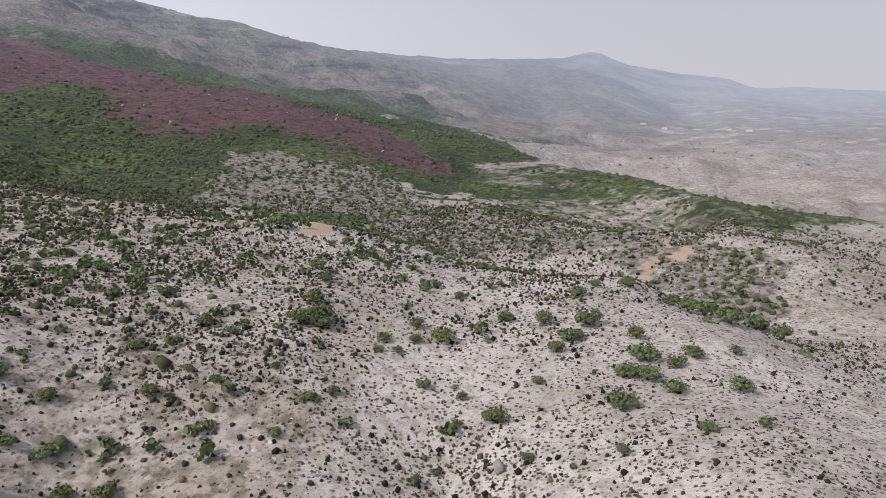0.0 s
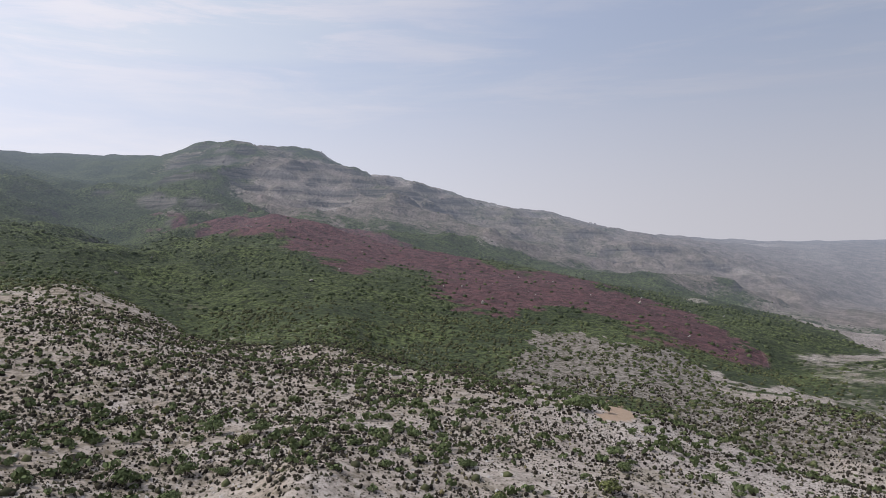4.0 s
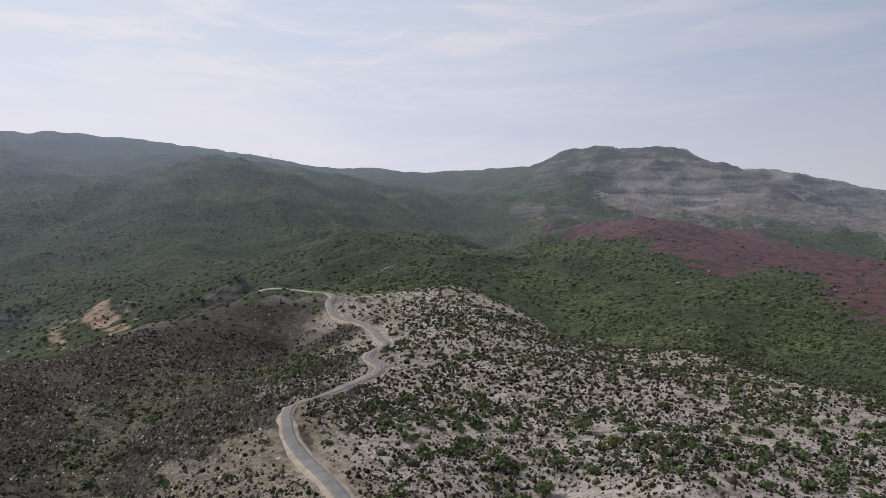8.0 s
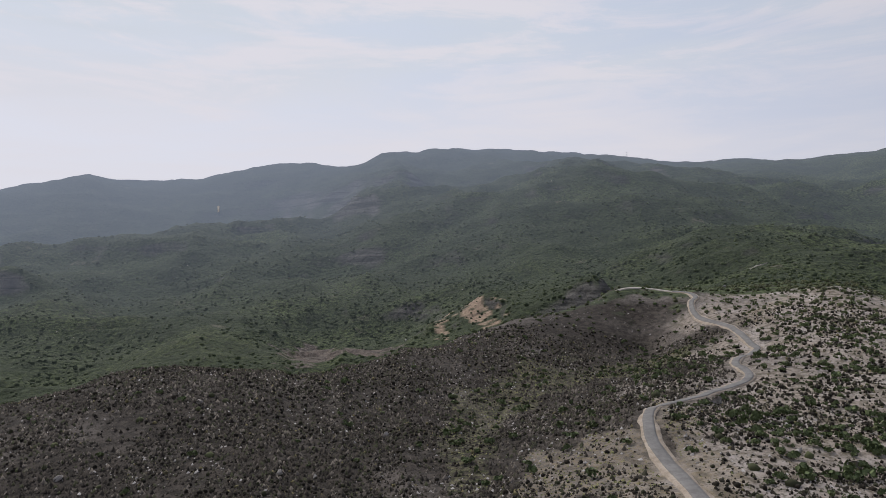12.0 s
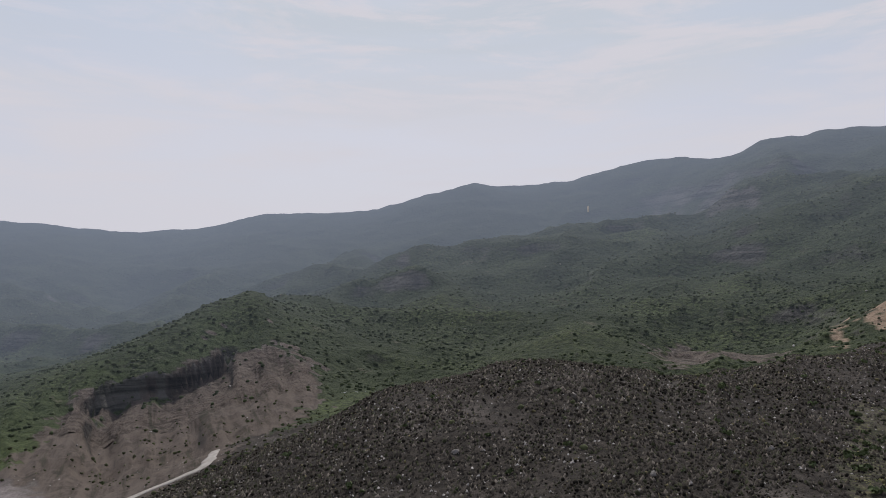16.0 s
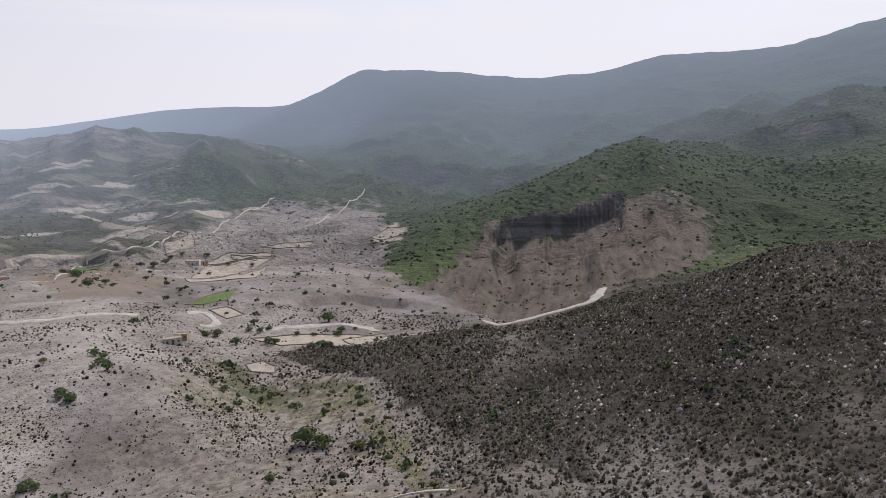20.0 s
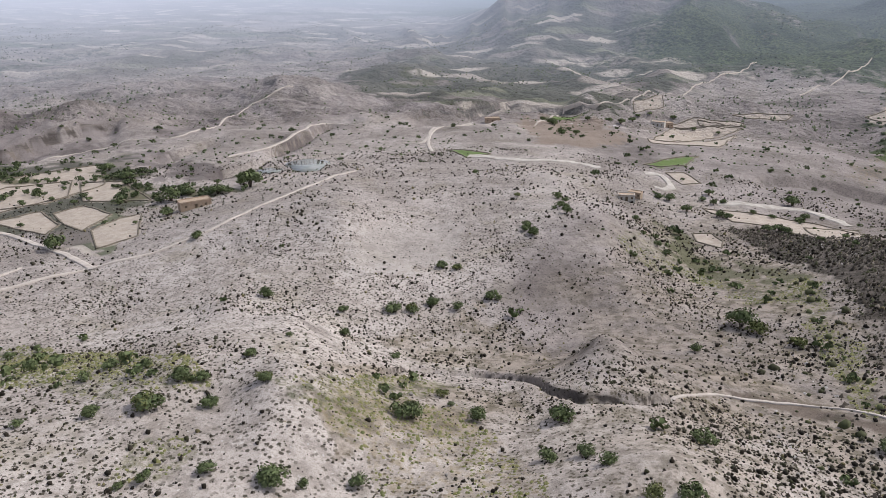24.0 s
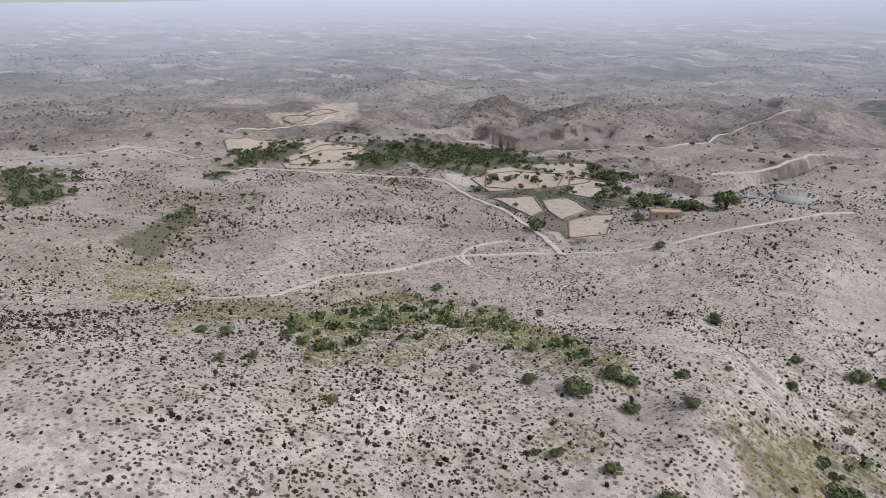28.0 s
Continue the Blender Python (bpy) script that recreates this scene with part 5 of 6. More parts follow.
def strew(name, shapes, x, y, size, mat, label, category, squash=None, sink=0.04, haze_mix=None):
    """Copies of some shapes at many places, joined into one object that is counted as stuff."""
    z = land(x, y)
    turn = rng.uniform(0, 2 * np.pi, len(x))
    pick = rng.integers(0, len(shapes), len(x))
    tall = size * (rng.uniform(0.75, 1.2, len(x)) if squash is None else squash)
    all_v, all_f, all_a, base = [], [], [], 0
    for k, (v, f) in enumerate(shapes):
        i = np.nonzero(pick == k)[0]
        if not len(i):
            continue
        c, s = np.cos(turn[i])[:, None], np.sin(turn[i])[:, None]
        vx = (v[None, :, 0] * c - v[None, :, 1] * s) * size[i, None] + x[i, None]
        vy = (v[None, :, 0] * s + v[None, :, 1] * c) * size[i, None] + y[i, None]
        vz = v[None, :, 2] * tall[i, None] + z[i, None] - sink * size[i, None]
        all_v.append(np.stack([vx, vy, vz], -1).reshape(-1, 3))
        all_f.append((f[None] + (np.arange(len(i)) * len(v))[:, None, None] + base).reshape(-1, 3))
        base += len(i) * len(v)
        if haze_mix is not None:
            all_a.append(np.repeat(haze_mix[i], len(v)))
    more = {} if haze_mix is None else {"haze_mix": np.concatenate(all_a)}
    ob = new(name, mesh_from(name, np.concatenate(all_v), np.concatenate(all_f), mat, **more))
    return tagged(ob, label, category, kind="stuff")


def sown(count, near, far, low=-260.0, high=44.0):
    """Places spread evenly over a ring of land."""
    r = np.sqrt(rng.uniform(near ** 2, far ** 2, count))
    b = np.radians(rng.uniform(low, high, count))
    return r * np.sin(b), r * np.cos(b)


def thinned(x, y, chance):
    keep = rng.uniform(0, 1, len(x)) < chance
    return x[keep], y[keep]


BUSH_CROWNS = [leafy(200 + k, 13, 50, 0.047, 0.85) for k in range(6)]
BUSH_STEMS = [stems(240 + k, 0.55, 4, 0.028) for k in range(3)]
TREE_CROWNS = [leafy(260 + k, 14, 34, 0.055, 0.95) for k in range(5)]
TREE_STEMS = [stems(280 + k, 0.75, 5, 0.035) for k in range(3)]
PLANT_PARTS = {}


def plant_mesh(kind, k, shape, mat):
    key = (kind, k, mat.name)
    if key not in PLANT_PARTS:
        PLANT_PARTS[key] = mesh_from(kind, shape[0], shape[1], mat)
    return PLANT_PARTS[key]


def plant(name, b, r, wide, crowns, trunks, mat, label, category, group, foot):
    x, y = at(b, r)
    base = new(name)
    base.matrix_world = pose(x, y, ground(x, y) - 0.04 * wide, 0, 0, random.uniform(0, 360)) @ Matrix.Diagonal((wide, wide * random.uniform(0.8, 1.1), wide * random.uniform(0.75, 1.05), 1))
    tagged(base, label, category, group)
    i, j = random.randrange(len(crowns)), random.randrange(len(trunks))
    new("crown", plant_mesh(category + "_crown", i, crowns[i], mat)).parent = base
    new(foot, plant_mesh(category + "_" + foot, j, trunks[j], BARK)).parent = base
    return base


def grow_bushes(*places):
    for b, r, wide in places:
        yellow = random.random() < 0.14
        plant("bush", b, r, wide * 1.15, BUSH_CROWNS, BUSH_STEMS, YELLOWED if yellow else LEAVES,
              "low yellow-green thorny bush on pale stony soil" if yellow else "rounded dark green thorny bush on pale stony soil", "bush", "bushes on the hills", "stem")


def grow_trees(*places):
    for b, r, wide in places:
        plant("tree", b, r, wide * 1.1, TREE_CROWNS, TREE_STEMS, LEAVES, "small spreading green acacia tree beside the fields", "tree", "trees by the fields", "trunk")


grow_bushes((-218.24, 165.2, 2.2), (-214.16, 144.7, 2.7), (-212.21, 147.8, 1.5), (-208.91, 147.7, 1.5), (-214.8, 92.6, 1.9), (-209.79, 90.2, 1.7), (-227.89, 79.6, 1.8), (-208.79, 72.9, 1.4), (-206.71, 73.1, 2), (-201.48, 72.1, 2.5), (-195.87, 68.3, 3), (-194.21, 149.3, 2.5), (-187.9, 142.3, 2.2), (-187.85, 129.4, 2.2), (-196.47, 99.4, 1.5), (-195.38, 88.2, 2.2), (-192.85, 111.9, 1.4), (-202.32, 94.8, 2.7), (-200.48, 94.1, 2), (-205.49, 89.1, 3.5), (-200.19, 87.6, 2.1), (-179.06, 168.6, 2.8), (-177.75, 167.2, 2.5), (-183.5, 144.4, 3.4), (-181.89, 145.2, 2.7), (-179.9, 148.6, 3.5), (-174.63, 152.7, 3.3))
grow_bushes((-173.95, 151.2, 2), (-177.64, 146.7, 2.7), (-171.91, 192.6, 2.8), (-171.09, 188.7, 3.4), (-207.48, 106.7, 1.9), (-209.55, 104, 2.3), (-213.01, 119.6, 3.2), (-217.42, 122, 3.2), (-222.72, 111, 5), (-224.41, 105.2, 2.3), (-231.43, 102.2, 2.5), (-230.14, 99.1, 2.2), (-228.63, 97.2, 3.1), (-236.53, 103.8, 2.3), (-234.39, 92.3, 1.9), (-237.34, 91.1, 1.8), (-238.49, 108.5, 2.4), (-183.05, 87.1, 3.4), (-179.15, 98.5, 2.2), (-178.3, 94.4, 1.4), (-175.74, 89.1, 2.9), (-167.75, 88.2, 3.8), (-192.78, 68.4, 1.8), (-209.58, 226.5, 7.2), (-199.42, 200.1, 3.2), (-213.33, 326.3, 5.1))
grow_bushes((-207.52, 106.3, 2.5), (-204.81, 101.3, 2.1), (-202.12, 94.9, 3.2), (-200.62, 94.7, 2), (-195.47, 88.8, 2.4), (-196.32, 99.2, 1.9), (-194.48, 149.8, 3.3), (-188.07, 142.6, 1.9), (-188.03, 130.2, 2.3), (-183.4, 144.9, 3.7), (-181.64, 144.4, 2.7), (-180.1, 148.3, 2.7), (-174.76, 151.3, 2.5), (-171.78, 193.5, 2.8), (-171.19, 188.9, 2.5), (-183.41, 120.2, 2.1), (-205.27, 88.8, 4.3), (-209.68, 90.4, 2.6), (-200.39, 87.5, 2.6), (-195.82, 68.9, 3.7), (-187.53, 69.4, 2.3), (-181.9, 87.7, 3.8), (-175.66, 90.8, 2.6), (-168.06, 89, 2.9), (-168.75, 75.6, 3.1))
grow_bushes((-165.21, 74.7, 2.3), (-163.01, 71.1, 2.6), (-158.48, 63.3, 2.9), (-155.35, 64.6, 3), (-154.96, 87.1, 3.4), (-156.81, 132.8, 2.5), (-153.59, 151.4, 6.4), (-152.19, 148.5, 5), (-149.23, 144.1, 3.2), (-141.48, 104.9, 3.5), (-139.69, 108.7, 1.8), (-139.95, 100.1, 2.8))
grow_bushes((15.32, 93.1, 4.3), (16.91, 111.3, 5), (10.73, 116.5, 4.6), (9.66, 112.1, 3.4), (12.2, 122.9, 5.4), (8.62, 122.5, 3.9), (16.14, 120.1, 3.4), (15.54, 104.2, 3.8), (17.26, 103.2, 4.2), (20.75, 114.6, 3.7), (19.42, 110.1, 3.6), (19.41, 99.8, 3.7), (24.35, 104.4, 3.8), (23.79, 119.6, 2.3), (22.32, 86.4, 2.5), (26.43, 90.2, 2.3), (4.55, 90.9, 3.8), (1.57, 96, 2), (1.14, 90.6, 1.7), (-1.73, 98.6, 2.2), (-2.18, 118, 3.1), (0, 113.9, 4.5), (-2.41, 112.7, 2.4), (-5.08, 112.5, 2.6), (-3.86, 108.5, 2), (-5.56, 108.3, 1.8))
grow_bushes((5.3, 123, 3), (-1.51, 138, 2.4), (1.35, 135.1, 2.6), (3.82, 114.1, 1.6), (8.2, 101, 2.1), (-11.72, 92.4, 2.5), (-9.5, 94.8, 1.8), (-14.2, 99.4, 1.9), (-21.08, 100, 2), (-14.74, 85.2, 2.4), (-19.06, 97, 1.8), (-19.51, 114.7, 2.9), (-17.48, 110.3, 2.2), (-16.44, 113.3, 2.2), (-24.72, 107.7, 2.5), (-27.31, 100, 1.9), (-31.1, 98.9, 2.6), (-24.1, 96.9, 2.2), (-34.07, 103, 3.8), (-38.88, 104.7, 4.2), (-37.73, 97.7, 3.1), (-34.17, 93.1, 2.7), (-31.29, 91, 3.5), (-36.32, 85.3, 3.7), (-28.24, 82.3, 3))
grow_bushes((-22.28, 128.9, 2.7), (-12.04, 114.8, 4.1), (-10.37, 117.1, 4.6), (-10.82, 124.8, 4.4), (-13.38, 193.2, 6.9), (20.02, 143.2, 4.9), (21.21, 143, 4.9), (23.16, 139.3, 5.2), (25.04, 187.1, 6.1), (26.9, 170.1, 5.6), (18.78, 148.5, 4.5), (12.64, 148.3, 2.5), (15.19, 152.8, 3.8), (11.17, 140, 3.6), (-2.52, 79.1, 1.9), (-0.76, 81.6, 1.5), (7.35, 81.6, 2), (15.61, 80.1, 1.9), (11.41, 78.4, 1.3), (-31.23, 84.1, 3.3))
grow_bushes((-38.7, 105.2, 3.3), (-22.23, 130.2, 2.9), (-24.76, 107.3, 2.5), (-19.46, 114.9, 2.9), (-10.47, 150.4, 4.3), (-9.78, 139.1, 3.6), (-11.6, 114.7, 4.5), (-10.22, 114.1, 4.1), (-39.63, 143, 4.1), (-38.42, 152.2, 3.8), (-41.98, 156, 5.2), (-41.24, 129.5, 2.9), (-28.59, 124.1, 2.8), (-35.93, 187.2, 4), (-26.33, 147.5, 3.7), (-30.79, 150.8, 3), (-45.06, 121, 4.3), (-47.24, 117.5, 4.6), (-48.24, 129.5, 4.5), (-43.92, 131.6, 4.1))
grow_bushes((-172.65, 229.9, 2.2), (-171.73, 196.2, 2.4), (-171.12, 191.3, 2.2), (-179.09, 170.1, 2.2), (-177.72, 168.2, 2), (-168.55, 214.5, 2.5), (-169.51, 213.5, 1.9), (-151.58, 260.7, 4.3), (-150.77, 283.2, 4.2), (-150.43, 290.9, 3.8), (-158.96, 276.1, 4.1), (-157, 294.3, 3.3), (-156.3, 297.4, 3.3), (-152.69, 283.2, 2.9), (-154.1, 285.6, 3), (-147.54, 245.2, 2.6), (-162.8, 245.3, 2.8), (-160.88, 211.3, 2.8), (-160.04, 206.4, 2.7))
grow_bushes((-199.45, 201.9, 2.5), (-218.03, 166.9, 2.6))
grow_trees((-201.38, 243, 4.6), (-200.91, 267.1, 7.6), (-199.73, 274.2, 5.6), (-197.35, 262.6, 6.2), (-194.78, 266.8, 9.3), (-213.34, 325.2, 5.1), (-204.92, 350.2, 6.5), (-203.75, 321.6, 6), (-209.87, 323.4, 3.5), (-214.55, 301.2, 4.7))
grow_trees((-171.82, 196.4, 2.9), (-171.25, 190, 2.8), (-169.11, 216.3, 3.8), (-168.51, 208.4, 3.4), (-169.27, 230.9, 3.7), (-169.25, 424.4, 7.2), (-170.24, 472.9, 7.3), (-164.7, 487, 6), (-163.82, 494.2, 5.3), (-155.87, 270.9, 4.3), (-152.05, 262.5, 5))
grow_trees((-170.03, 475.3, 5.9), (-152.82, 261.2, 4.1), (-157.46, 307.5, 4.3), (-151.43, 313.1, 7.3), (-156.4, 274.1, 4.3))
grow_trees((-170.85, 490.2, 5), (-168.15, 415.4, 4.6), (-169.88, 471.6, 4.8), (-167.32, 491.2, 4.6), (-165.64, 491.3, 5.4), (-162.57, 532.9, 4.1), (-163.45, 527.1, 4), (-160.8, 538.5, 4.6), (-159.25, 519.1, 4), (-157.38, 508.2, 3.9), (-160.39, 289.3, 5), (-161.15, 288.7, 4.2), (-157.9, 298, 3.3), (-168.59, 228, 3), (-153.29, 370.7, 3.5))
grow_trees((-201.36, 251, 2.8), (-203.75, 239.1, 2.1), (-205.91, 249.8, 2.2), (-204.65, 274.4, 3.1), (-204.47, 292.4, 2.5), (-210.06, 325.2, 2.8), (-211.05, 305.8, 2.6), (-208.15, 322.6, 2.2), (-206.9, 336.6, 2.3), (-206.02, 326.3, 2.2), (-207.73, 288.6, 2.7), (-206.66, 290.8, 3), (-196.51, 260.6, 3.4), (-199.46, 271, 4.2), (-197.3, 283.5, 3.2), (-200.89, 276.4, 3.3), (-201.69, 267.9, 3.9), (-194.91, 278.1, 4.3), (-194.29, 277.5, 4.1), (-195.53, 276.2, 3.6), (-209.67, 348.7, 2.4), (-208.94, 344.3, 2.7), (-211.9, 323.8, 3.1), (-199.31, 202.5, 2.3))
grow_trees((-213.42, 326.8, 3.6), (-210.72, 353.9, 2.7), (-209.12, 349.1, 2.7), (-210.04, 323.2, 2.5), (-208.13, 320.1, 1.9), (-210.98, 302.5, 2.3), (-216.66, 344, 2.4), (-205.95, 327.6, 2.5), (-214.4, 329.8, 2.5), (-209.05, 300.8, 2.8), (-211.41, 266.6, 2.3))

def tuft_chance(x, y, c, patchy):
    b, r = bearing_of(x, y), np.hypot(x, y)
    clump = np.clip(0.6 + 0.8 * rough(x, y, patchy, 3, 301), 0.12, 1.25)
    dense = np.maximum(c["spur"], c["shrubby"])
    chance = clump * (0.52 + 0.48 * dense - 0.10 * sector(b, -250, -150, 4) * ramp(r, 110, 160))
    for cover, loss in (("bare", 0.7), ("sand", 0.97), ("field", 0.95), ("green_field", 0.9), ("clay", 0.85), ("straw", 0.15), ("grass", 0.4)):
        chance = chance * (1 - loss * c[cover])
    return chance, dense


# low dark tufts over the near hills and the plain, each belt with its own spread: a few broad ones, many small ones
for name, shapes, belts, label in (
        ("scrub_tufts", [shell(4, 310 + k) for k in range(8)], ((60, 105, 0.40, 0.36, 0.85), (105, 185, 0.30, 0.40, 0.95), (185, 350, 0.20, 0.5, 1.2)), "low dark brown and olive scrub tufts dotting the pale hills"),
        ("dry_tufts", [clod(320 + k) for k in range(10)], ((60, 105, 3.3, 0.18, 0.52), (105, 185, 1.7, 0.25, 0.66), (185, 350, 0.5, 0.36, 0.9)), "small dry grass and thorn tufts peppering the pale soil")):
    xs, ys, sizes = [], [], []
    for near, far, per, small, large in belts:
        x, y = sown(int(per * 2.65 * (far ** 2 - near ** 2)), near, far)
        chance, dense = tuft_chance(x, y, covers(x, y), 20)
        keep = rng.uniform(0, 1, len(x)) < chance
        x, y, dense = x[keep], y[keep], dense[keep]
        size = small + (large - small) * rng.uniform(0, 1, len(x)) ** 2.0
        xs.append(x), ys.append(y), sizes.append(size * (1 + 0.08 * dense * sector(bearing_of(x, y), -64, 20, 8)) * (1 + 0.2 * sector(bearing_of(x, y), -150, 20, 8)))
    x, y, size = np.concatenate(xs), np.concatenate(ys), np.concatenate(sizes)
    keep = clear_of_ways(x, y)
    strew(name, shapes, x[keep], y[keep], size[keep], SCRUB, label, "scrub")

# thick brown scrub that covers the dark spur
x, y = sown(104000, 85, 335, -156, -58)
c = covers(x, y)
x, y = thinned(x, y, c["spur"] * (1 - 0.7 * c["grass"]) * (1 - 0.5 * c["straw"]) * np.clip(0.75 + 0.7 * rough(x, y, 14, 3, 305), 0.15, 1) * (1 - 0.45 * ramp(np.hypot(x, y), 200, 335)))
keep = clear_of_ways(x, y)
x, y = x[keep], y[keep]
strew("spur_scrub", [clod(325 + k, 0.9) for k in range(8)], x, y, 0.45 + 0.85 * rng.uniform(0, 1, len(x)) ** 1.6, SPUR, "thick low brown thorn scrub covering the dark spur", "scrub")

# yellow-green grass between the bushes of the damp hollows
x, y = sown(150000, 62, 200, -245, -136)
more = sown(90000, 62, 330, -136, 4)
x, y = np.concatenate([x, more[0]]), np.concatenate([y, more[1]])
c = covers(x, y)
x, y = thinned(x, y, np.clip(0.9 * c["grass"] + 0.7 * c["straw"], 0, 1) * np.clip(0.6 + 0.9 * rough(x, y, 12, 3, 341), 0.1, 1.2))
keep = clear_of_ways(x, y)
x, y = x[keep], y[keep]
strew("grass", [clod(330 + k, 0.6) for k in range(8)], x, y, 0.25 + 0.6 * rng.uniform(0, 1, len(x)) ** 2, MEADOW, "yellow-green and straw-coloured grass tufts in the damp hollows", "grass")

# leafy bushes between the counted ones
x, y = sown(15000, 85, 430)
c = covers(x, y)
r, b = np.hypot(x, y), bearing_of(x, y)
wood = 0.5 + 0.9 * rough(x, y, 45, 3, 331)
chance = 0.05 + 0.42 * sector(b, -58, -12, 6) * ramp(r, 95, 150) * np.clip(wood, 0.15, 1.4) + 0.17 * sector(b, -14, 30, 3) * ramp(r, 165, 200)
chance += 0.95 * c["grass"] * np.clip(wood, 0.2, 1.2) + 0.05 * c["spur"] * np.clip(wood, 0.1, 1) + 0.75 * c["rocky"] + 0.30 * sector(b, -72, -50, 4)
chance *= (1 - 0.8 * sector(b, -250, -165, 4) * (1 - c["grass"])) * (1 - c["sand"]) * (1 - c["field"]) * (1 - c["bare"]) * (1 - 0.7 * c["clay"])
x, y = thinned(x, y, np.clip(chance, 0, 1))
keep = clear_of_ways(x, y, 1.0)
x, y = x[keep], y[keep]
thick_x, thick_y = sown(18000, 82, 345, -68, 10)
b, r = bearing_of(thick_x, thick_y), np.hypot(thick_x, thick_y)
c = covers(thick_x, thick_y)
wood = np.clip(0.20 + 0.75 * rough(thick_x, thick_y, 38, 3, 333) + 0.40 * sector(b, -58, -42, 5), 0.05, 0.9)
thick_x, thick_y = thinned(thick_x, thick_y, 0.30 * wood * (1 - c["sand"]) * (1 - 0.8 * ramp(r, 230, 340)) * sector(b, -64, 4, 4))
keep = clear_of_ways(thick_x, thick_y, 1.2)
x, y = np.concatenate([x, thick_x[keep]]), np.concatenate([y, thick_y[keep]])
strew("bushes", [leafy(340 + k, 4, 8, 0.15) for k in range(6)], x, y, rng.uniform(1.2, 3.6, len(x)), LEAVES, "scattered green thorny bushes among the rocks", "bushes")

# dense scrub of the green hillsides, near and far
x, y = sown(48000, 90, FAR, -152, 34)
c = covers(x, y)
wood = 0.6 + 0.8 * rough(x, y, 50, 3, 361)
x, y = thinned(x, y, np.clip((0.2 + 0.6 * ramp(np.hypot(x, y), 280, 340)) * np.maximum(c["shrubby"] * (1 - c["spur"]), 0.12 * c["spur"]) + c["green"] * (1 - 0.6 * c["scrub"] * sector(bearing_of(x, y), -170, -105)) + 0.7 * c["rocky"] + 0.5 * c["grass"], 0, 1) * np.clip(wood, 0.25, 1.2) * 0.8)
keep = clear_of_ways(x, y, 1.0)
x, y = x[keep], y[keep]
strew("hillside_scrub", [shell(4, 370 + k, 0.62) for k in range(8)], x, y, 0.7 + 2.0 * rng.uniform(0, 1, len(x)) ** 1.8, FOREST, "dense dark green scrub on the hillsides", "scrub")

x, y = sown(128000, FAR, 1600, -156, 30)
c = covers(x, y)
r = np.hypot(x, y)
runnel = 1 - ramp(creased(x, y, 130, 3, 44), 0.45, 0.8)
wood = 0.35 + 0.9 * rough(x, y, 70, 3, 361) + 0.9 * runnel
keep = rng.uniform(0, 1, len(x)) < np.clip(c["green"] * (1 - 0.9 * c["red"]) * (1 - np.clip(c["crag"] * 1.3, 0, 0.85)) + 0.4 * c["rocky"], 0, 1) * np.clip(wood, 0.12, 1.2) * (0.75 - 0.55 * ramp(r, 500, 1600))
# far scrub gives off the haze colour too, more with distance
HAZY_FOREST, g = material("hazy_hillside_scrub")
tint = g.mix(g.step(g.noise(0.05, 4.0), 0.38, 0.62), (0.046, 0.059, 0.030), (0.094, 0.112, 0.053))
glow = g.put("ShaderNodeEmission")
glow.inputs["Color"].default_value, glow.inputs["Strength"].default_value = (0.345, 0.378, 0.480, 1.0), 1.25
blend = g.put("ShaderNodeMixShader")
g.feed(blend.inputs[0], g.attr("haze_mix"))
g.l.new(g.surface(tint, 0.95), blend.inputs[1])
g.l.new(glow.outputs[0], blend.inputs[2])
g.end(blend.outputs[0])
strew("backdrop_woods", [shell(4, 380 + k, 0.55) for k in range(6)], x[keep], y[keep], 1.3 + 3.4 * rng.uniform(0, 1, keep.sum()) ** 2, HAZY_FOREST, "hazy dark scrub woods on the far mountainsides", "woods", haze_mix=c["haze_mix"][keep])

# shrubs dotted over the valley floor and the badlands
x, y = sown(60000, 330, 900, -250, -146)
c = covers(x, y)
x, y = thinned(x, y, np.clip(0.5 + 0.9 * rough(x, y, 60, 3, 391), 0.03, 1.1) * (1 - c["field"]) * (1 - c["bare"]) * (0.30 - 0.22 * ramp(np.hypot(x, y), 400, 900)))
keep = clear_of_ways(x, y, 1.0)
x, y = x[keep], y[keep]
strew("valley_shrubs", [shell(4, 395 + k, 0.6) for k in range(6)], x, y, 0.4 + 1.5 * rng.uniform(0, 1, len(x)) ** 2, DUSTY, "dusty green shrubs dotted over the valley floor", "shrubs")

# trees along the plots and gullies of the eastern plain
x, y = sown(95000, FAR, 1700, -256, -150)
c = covers(x, y)
keep = rng.uniform(0, 1, len(x)) < np.clip(0.12 + 1.3 * rough(x, y, 130, 4, 396), 0.02, 1) * (0.55 - 0.35 * ramp(np.hypot(x, y), 700, 1900))
# the haze on these is the material's glow, mixed by distance
strew("plain_trees", [clod(398 + k, 0.8) for k in range(6)], x[keep], y[keep], 1.0 + 2.2 * rng.uniform(0, 1, keep.sum()) ** 2, HAZY_FOREST, "hazy green trees and shrubs along the plots of the plain", "trees", haze_mix=c["haze_mix"][keep])

# groves and the trees along the plots
x, y = sown(30000, 240, 470, -250, -150)
c = covers(x, y)
x, y = thinned(x, y, np.clip(0.34 * c["grove"] + (0.008 + 0.05 * c["farmland"]) * (1 - c["bare"]) * ramp(np.hypot(x, y), 270, 330), 0, 1))
keep = clear_of_ways(x, y, 1.5)
x, y = x[keep], y[keep]
strew("grove", [leafy(400 + k, 6, 9, 0.125, 0.9) for k in range(5)], x, y, rng.uniform(1.8, 4.6, len(x)), DUSTY, "green orchard trees and shrubs round the fields", "grove")


